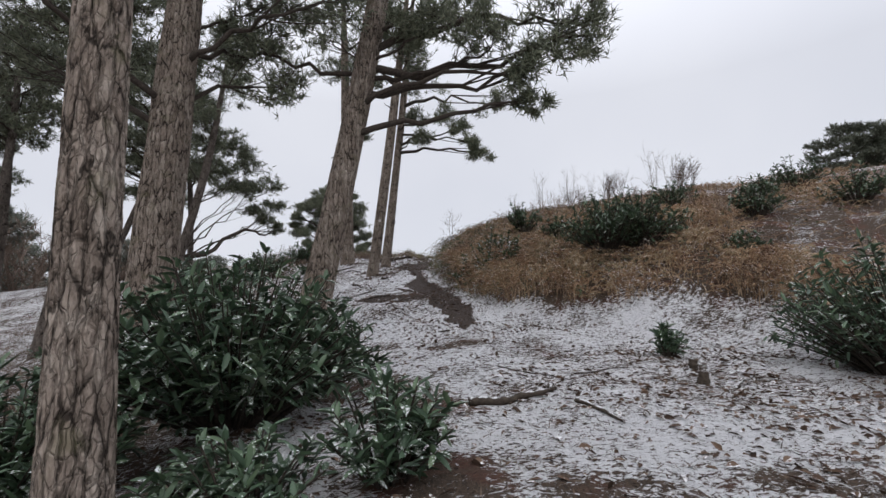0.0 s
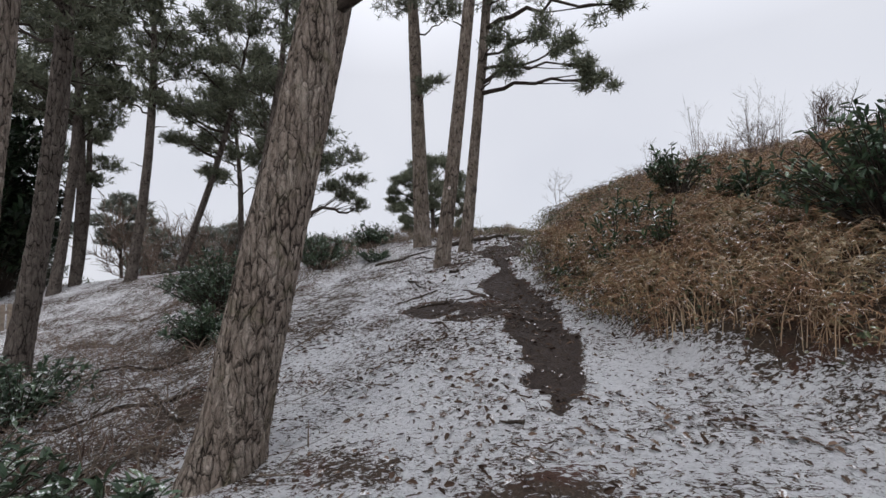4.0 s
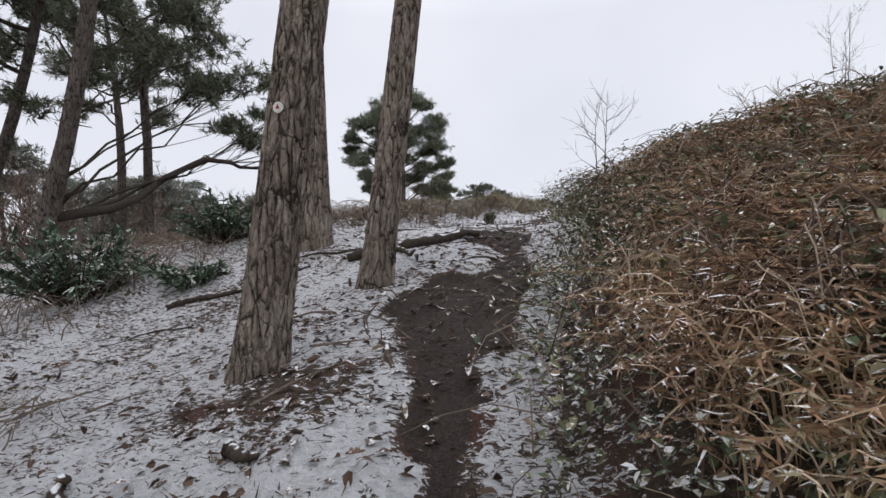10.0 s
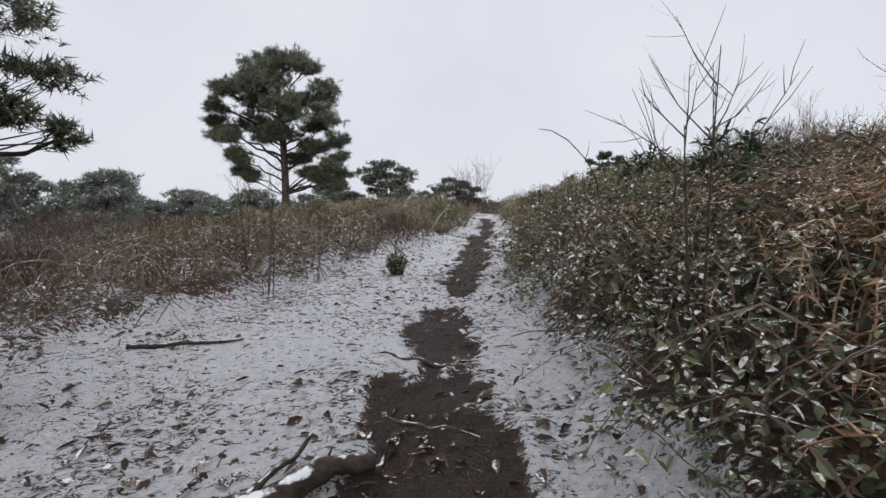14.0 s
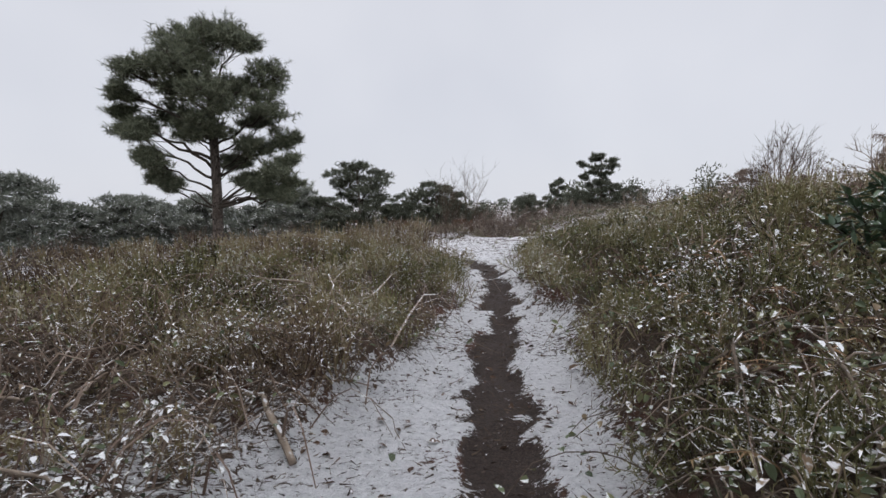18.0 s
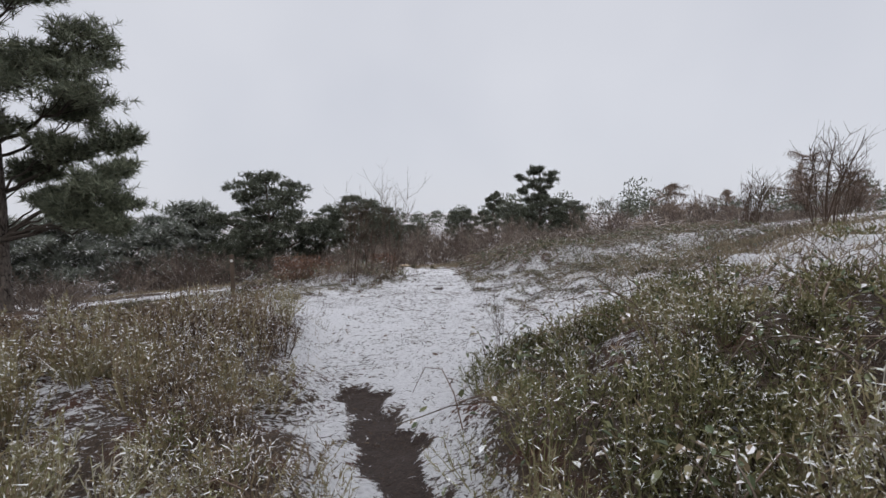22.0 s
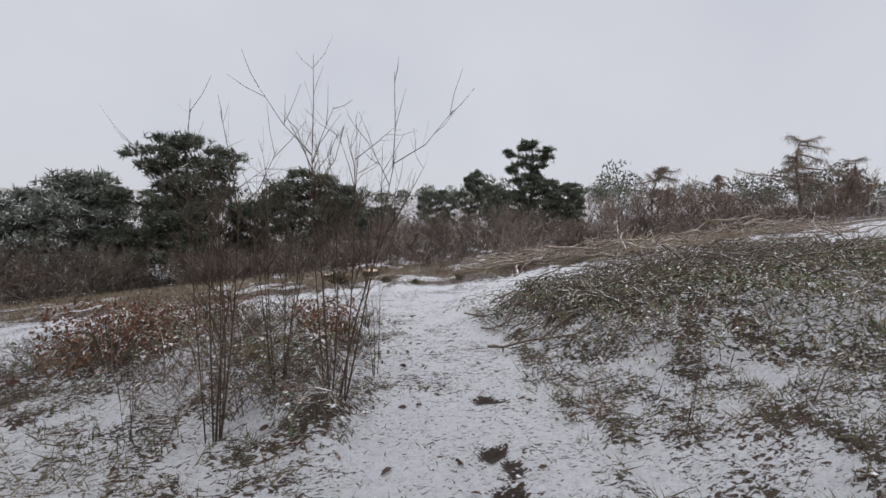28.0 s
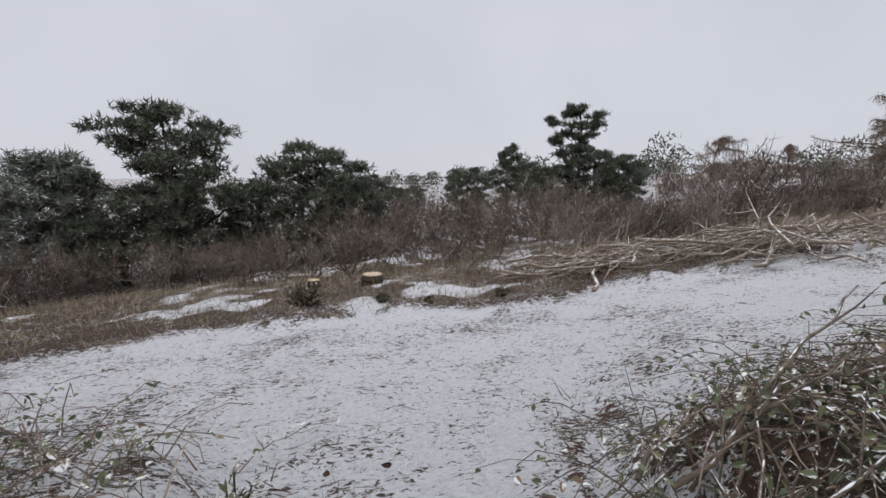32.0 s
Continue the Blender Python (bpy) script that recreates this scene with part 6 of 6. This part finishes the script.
def bramble_clump(seed, x, y, canes, spread):
    """Snow-laden bramble: a few arching canes with drooping leaves."""
    rng = np.random.default_rng(seed)
    ob = thing("bramble_clump", at_ground(x, y), "sprawling bramble with snow lying on its leaves", "bramble", "snowy brambles")
    o = np.array(ob.location)
    green = Soup()
    for j in range(canes):
        a, L = rng.random() * 6.28, spread * (.6 + .7 * rng.random())
        t = np.linspace(0, 1, 7)
        p = np.stack([np.cos(a) * L * t, np.sin(a) * L * t, (.25 + .25 * rng.random()) * (1.5 * t - .9 * t ** 2) + .04], -1) + np.cumsum(rng.normal(size=(7, 3)) * .015, axis=0)
        one = Soup()
        tubes(one, p[None], np.linspace(.005, .002, 7)[None], 5)
        part("cane", one.mesh("cane", M_TWIG_SNOW), ob)
        k = 20
        b = p[rng.integers(1, 7, k)] + rng.normal(size=(k, 3)) * .05
        leaves(green, b, rand_dirs(rng, k, -.1) * np.array([1, 1, .4]), np.array([0, 0, 1.0]) + rng.normal(size=(k, 3)) * .3, .026 + .022 * rng.random(k), .02 + .01 * rng.random(k), .3)
    tagged(part("foliage", green.mesh("foliage", M_BRAMBLE_SNOW), ob), kind="stuff")


for j, (x, y, c, w) in enumerate(((-1.97, 23.7, 9, 0.45), (1.25, 24, 8, 0.4), (1.28, 23, 10, 0.5), (1.71, 23.8, 8, 0.45), (1.19, 21.6, 8, 0.4), (-1.79, 22.11, 7, 0.4))):
    bramble_clump(700 + j, x, y, c, w)

def long_cane(seed, x, y, az, length, rise, material, name, label, group, radius=0.007, leafy=0):
    """One long cane that rises, arches over and comes down, with a few side shoots."""
    rng = np.random.default_rng(seed)
    ob = thing(name, at_ground(x, y, -0.02), label, "cane", group)
    t = np.linspace(0, 1, 10)
    p = np.stack([np.cos(az) * length * t, np.sin(az) * length * t, rise * (3.4 * t * (1 - t) + 0.35 * t)], -1)
    wander = np.cumsum(rng.normal(size=(10, 3)) * 0.035 * length / 1.2, axis=0)
    p = p + wander - wander[0]
    o = np.array(ob.location)
    p[:, 2] = np.maximum(p[:, 2], surface_z(p[:, 0] + o[0], p[:, 1] + o[1]) - o[2] + 0.02)
    part("stem", knotty(p, [radius, radius * .9, radius * .7, radius * .4], seed, material, "stem", 6), ob)
    for j in range(3):
        i = int(rng.integers(2, 8))
        d = unit(p[i + 1] - p[i] + rng.normal(size=3) * 0.06) * length * (0.12 + 0.2 * rng.random())
        part("side_shoot", knotty(np.array([p[i], p[i] + d * 0.5 + [0, 0, 0.02], p[i] + d]), [radius * .6, radius * .45, radius * .2], seed * 5 + j, material, "side_shoot", 5), ob)
    if leafy:
        b = p[rng.integers(1, 10, leafy)] + rng.normal(size=(leafy, 3)) * 0.03
        green = Soup()
        leaves(green, b, rand_dirs(rng, leafy, -.1) * np.array([1, 1, .4]), np.array([0, 0, 1.0]) + rng.normal(size=(leafy, 3)) * .3, .04 + .035 * rng.random(leafy), .03 + .015 * rng.random(leafy), .3)
        tagged(part("foliage", green.mesh("foliage", M_BRAMBLE_SNOW), ob), kind="stuff")


c_rng = np.random.default_rng(620)
for j in range(34):
    y = 20.6 + 3.9 * c_rng.random()
    x = float(table(EDGE_L, y)) - 0.1 - 1.7 * c_rng.random()
    long_cane(630 + j, x, y, 1.7 + 2.9 * c_rng.random(), .6 + .8 * c_rng.random(), .14 + .2 * c_rng.random(), M_PALE if j % 3 else M_TWIG_SNOW, "bramble_cane", "pale arching cane lined with snow in the heath", "canes in the heath", .006 + .005 * c_rng.random())
for j in range(34):
    y = 19.6 + 4.2 * c_rng.random()
    x = float(table(EDGE_R, y)) + 0.25 + 1.5 * c_rng.random()
    long_cane(670 + j, x, y, -1.2 + 2.6 * c_rng.random(), .7 + .9 * c_rng.random(), .2 + .28 * c_rng.random(), M_TWIG_SNOW if j % 3 else M_PALE, "bramble_cane", "long bare cane with snow along it and a few leaves", "canes on the bank", .006 + .006 * c_rng.random(), 7)
for j in range(44):
    y = 9.6 + 5.6 * c_rng.random()
    x = float(table(EDGE_R, y)) + 0.15 + 2.2 * c_rng.random()
    long_cane(710 + j, x, y, 6.283 * c_rng.random(), .25 + .6 * c_rng.random(), .25 + .3 * c_rng.random(), M_STEM, "dead_stem", "tall pale dry stem standing in dead bracken", "dry stems on the bank", .003 + .0025 * c_rng.random())

cane = np.array([[1.3, 21.03, 3.95], [1.2, 21.03, 4.66], [1.07, 21.03, 4.89], [.87, 21.03, 5.1], [.68, 21.03, 5.21], [.53, 21.03, 5.23]])
arch = thing("arching_cane", cane[0], "thin bare cane arching over the bank", "cane")
part("cane", knotty(cane - cane[0], [.008, .007, .006, .005, .003], 480, M_TWIG, "cane", 6), arch)
part("side_twig", knotty(np.array([[1.07, 21.03, 4.89], [1.1, 21.03, 4.99], [1.11, 21.04, 5.1]]) - cane[0], [.004, .003, .002], 481, M_TWIG, "side_twig", 5), arch)

# roots that cross the worn path
for j, (a, b, r) in enumerate((((-.95, 11.0), (-.05, 10.55), .035), ((-.75, 11.4), (.1, 11.2), .03), ((-.6, 10.8), (-.5, 10.2), .02), ((-1.1, 11.9), (-.4, 11.75), .03), ((-1.0, 12.55), (-.45, 12.6), .03), ((-.9, 14.1), (-1.15, 14.7), .045), ((-.95, 15.75), (-.5, 15.55), .04), ((-.6, 15.9), (-.2, 15.6), .03), ((-.5, 15.6), (-.35, 15.15), .03), ((-1.4, 15.3), (-1.2, 14.5), .03), ((-1.35, 15.4), (-.9, 15.85), .03),
                               ((-.85, 16.3), (-.4, 16.5), .025), ((-.9, 16.7), (-.25, 16.35), .022), ((-1.0, 17.9), (-.35, 17.7), .02), ((-1.0, 18.6), (-.3, 18.55), .03), ((-1.2, 13.9), (-1.6, 14.0), .04), ((-.45, 11.05), (.0, 10.9), .025), ((-1.0, 12.3), (-.35, 11.3), .05), ((-1.25, 10.9), (-.75, 10.3), .035))):
    rng = np.random.default_rng(500 + j)
    r = r * (0.6 if r < 0.048 else 0.9)
    line = bent(a, b, rng, 9, 0.12, r * 0.35, r * 0.9)
    c = line.mean(0)
    ob = new("tree_root", knotty(line - c, [r * .7, r, r * .8, r * .35], 500 + j, M_ROOT, "tree_root", 8))
    ob.location = c
    tagged(ob, "gnarled pine root crossing the worn path", "root", "roots across the path")

# small stumps and stubs
for x, y, h, r in ((2.78, 5.35, .10, .045), (2.55, 4.75, .09, .05), (2.92, 5.6, .05, .03)):
    me = knotty(np.array([[0, 0, -.05], [0, 0, h * .5], [.015, .01, h]]), [r * 1.3, r, r * .85], int(y * 100), M_LOG, "wood_stub", 9)
    ob = new("wood_stub", me)
    ob.location = at_ground(x, y)
    tagged(ob, "short dark broken stub in thin snow", "stump", "stubs in the clearing")
for x, y, h, r in ((2.53, 48.6, .30, .24), (1.08, 49.3, .24, .15)):
    st = thing("tree_stump", at_ground(x, y, -.05), "freshly sawn tree stump with a pale cut top", "stump", "stumps by the track")
    part("stump_side", knotty(np.array([[0, 0, -.1], [0, 0, h * .3], [0, 0, h]]), [r * 1.25, r * 1.02, r], int(x * 10), M_LOG, "stump_side", 18), st)
    top = Soup()
    tubes(top, np.array([[[0, 0, h], [0, 0, h + .02]]]), np.array([[r * .97, r * .95]]), 18)
    part("cut_face", top.mesh("cut_face", M_CUT, False), st, "pale sawn cut face")

# the marker post and the disc on the pine
def box_bm(sx, sy, sz, z0=0.0, bevel=0.0):
    bm = bmesh.new()
    bmesh.ops.create_cube(bm, size=1)
    bmesh.ops.scale(bm, vec=(sx, sy, sz), verts=bm.verts)
    bmesh.ops.translate(bm, vec=(0, 0, z0 + sz / 2), verts=bm.verts)
    if bevel:
        bmesh.ops.bevel(bm, geom=bm.edges[:], offset=bevel, segments=2, affect="EDGES")
    return bm


def bm_part(name, bm, material, parent, label=""):
    me = bpy.data.meshes.new(name)
    bm.to_mesh(me)
    bm.free()
    me.materials.append(material)
    return part(name, me, parent, label)


post = thing("marker_post", at_ground(-3.1, 38.5, -.1), "square wooden marker post with a pale disc near its top", "post")
post_body = bm_part("post_body", box_bm(.10, .10, 1.15, 0, .012), M_POST, post)
bm = bmesh.new()
bmesh.ops.create_cone(bm, cap_ends=True, segments=24, radius1=.04, radius2=.037, depth=.012)
bmesh.ops.rotate(bm, matrix=Matrix.Rotation(radians(90), 3, "X"), verts=bm.verts)
bmesh.ops.translate(bm, vec=(0, -.058, .98), verts=bm.verts)
bm_part("disc", bm, M_WHITE, post_body, "pale round waymark disc")
disc = thing("waymark_disc", (-1.625, 14.205, 4.14), "round white waymark disc with a red arrow nailed to bark", "sign")
for nm, r1, dep, off, mt in (("plate", .036, .012, 0, M_WHITE), ("rim", .039, .008, .004, M_POST), ("arrow_patch", .016, .006, -.009, M_RED)):
    bm = bmesh.new()
    bmesh.ops.create_cone(bm, cap_ends=True, segments=3 if nm == "arrow_patch" else 28, radius1=r1, radius2=r1 * .95, depth=dep)
    bmesh.ops.rotate(bm, matrix=Matrix.Rotation(radians(90), 3, "X"), verts=bm.verts)
    bmesh.ops.translate(bm, vec=(0, off, 0), verts=bm.verts)
    bm_part(nm, bm, mt, disc)

disc.rotation_euler = (0, 0, radians(-4))

# the fence below the slope
fence = thing("paling_fence", at_ground(-15.2, 13.9, -.1), "weathered wooden paling fence below the slope", "fence")
for j in range(22):
    bm = box_bm(.11, .025, 1.15 + .04 * math.sin(j * 2.3), 0, .006)
    d = (j - 11) * .15
    bmesh.ops.translate(bm, vec=(d, 0, 0), verts=bm.verts)
    bm_part("pale", bm, M_PALE, fence)
for zz in (.3, .85):
    bm = box_bm(3.4, .05, .08, zz, .008)
    bmesh.ops.translate(bm, vec=(0, .045, 0), verts=bm.verts)
    bm_part("rail", bm, M_PALE, fence)
fence.rotation_euler = (0, 0, radians(55))

place(laurel("pine_seedling", 951, .3, .12, 90, "small dark evergreen sprig at the edge of the track", 0.06, material=M_BRAMBLE), 1.5, 39.4)
for x, y, h in ((1.29, 45.2, .42), (2.6, 45.1, .16), (3.4, 45.0, .14), (4.6, 44.8, .16)):
    place(laurel("heather_clump", int(952 + x * 9), h, h * .9, int(2400 * h), "dark rounded tussock of heather at the edge of the track", 0.06, material=M_TUSSOCK), x, y)


# ---- cut branches heaped beside the track ----
def brush_pile(seed, cx, cy, lx, ly, top, count, label, material, length=(0.8, 2.4), skew=0.0, thick=0.016):
    rng = np.random.default_rng(seed)
    ob = thing("brush_pile", at_ground(cx, cy), label, "brush pile")
    o = np.array(ob.location)
    for j in range(count):
        a = rng.normal() * 0.45 + (0.25 if rng.random() < .8 else 1.4) + skew
        ln = length[0] + (length[1] - length[0]) * rng.random()
        x0, y0 = cx + lx * (rng.random() - .5) * 2, cy + ly * (rng.random() - .5) * 2
        y0 += skew * (x0 - cx)
        d = np.array([math.cos(a), math.sin(a)])
        k = 7
        t = np.linspace(-.5, .5, k)
        x, y = x0 + d[0] * ln * t, y0 + d[1] * ln * t
        hump = top * np.clip(1 - ((x0 - cx) / lx) ** 2, .15, 1) * np.clip(1 - ((y0 - cy - skew * (x0 - cx)) / ly) ** 2, .15, 1) * rng.random() ** .7
        z = surface_z(x, y) + .04 + hump + (rng.normal() * .12) * ln * t + .12 * ln * (t ** 2)
        p = np.stack([x, y, z], -1) + np.cumsum(rng.normal(size=(k, 3)) * .045 * ln / 1.6, axis=0)
        soup = Soup()
        r = .006 + thick * rng.random() ** 2
        tubes(soup, (p - o)[None], np.linspace(r, r * .4, k)[None], 5)
        m = 4
        s = rng.integers(1, k - 1, m)
        q0 = (p - o)[s]
        dd = unit(np.array([d[0], d[1], .2]) + rng.normal(size=(m, 3)) * .5)
        L = ln * (.15 + .25 * rng.random((m, 1)))
        tubes(soup, np.stack([q0, q0 + dd * L * .5, q0 + dd * L + [0, 0, .03]], 1), np.array([[r * .5, r * .4, r * .15]]), 4, False)
        part("branch", soup.mesh("branch", material), ob)


brush_pile(601, 8.4, 45.2, 2.7, .9, .6, 120, "heap of pale cut branches beside the snowy track", M_PALE, (1.0, 3.0), -.4, .04)
brush_pile(602, 6.4, 38.05, 3.0, 1.2, .42, 290, "snow-dusted heap of cut branches over bramble", M_TWIG_SNOW, (.5, 1.6), 0.0, .012)
brush_pile(603, 13.4, 43.9, 2.7, 1.0, .6, 60, "heap of pale cut branches by the track", M_PALE, (1.0, 2.8), -.2, .04)


def build_russet():
    rng = np.random.default_rng(305)
    for cx, cy, w, h, n in ((-0.45, 39.95, .35, .34, 320), (-1.3, 37.7, .6, .55, 900), (-1.08, 38.42, 0.63, 0.5, 700), (0.89, 37.52, 0.36, 0.45, 420)):
        ob = thing("beech_scrub", at_ground(cx, cy), "low beech scrub holding russet dead leaves", "shrub", "russet scrub")
        az, r = rng.random(n) * 6.283, w * rng.random(n) ** .5
        p = np.stack([np.cos(az) * r, np.sin(az) * r, .08 + h * rng.random(n)], -1)
        s = Soup()
        leaves(s, p, rand_dirs(rng, n, -.4), rand_dirs(rng, n, 1.0), .03 + .03 * rng.random(n), .026, .3)
        tagged(part("foliage", s.mesh("foliage", M_RUSSET), ob), kind="stuff")
        s = Soup()
        m = 40
        az, r = rng.random(m) * 6.283, w * rng.random(m) ** .5
        tip = np.stack([np.cos(az) * r, np.sin(az) * r, h * (.5 + .6 * rng.random(m))], -1)
        tubes(s, np.stack([tip * [.3, .3, 0] - [0, 0, .05], tip * [.6, .6, .5], tip], 1), np.array([[.006, .004, .002]]), 4, False)
        tagged(part("stemwork", s.mesh("stemwork", M_TWIG), ob), kind="stuff")


build_russet()
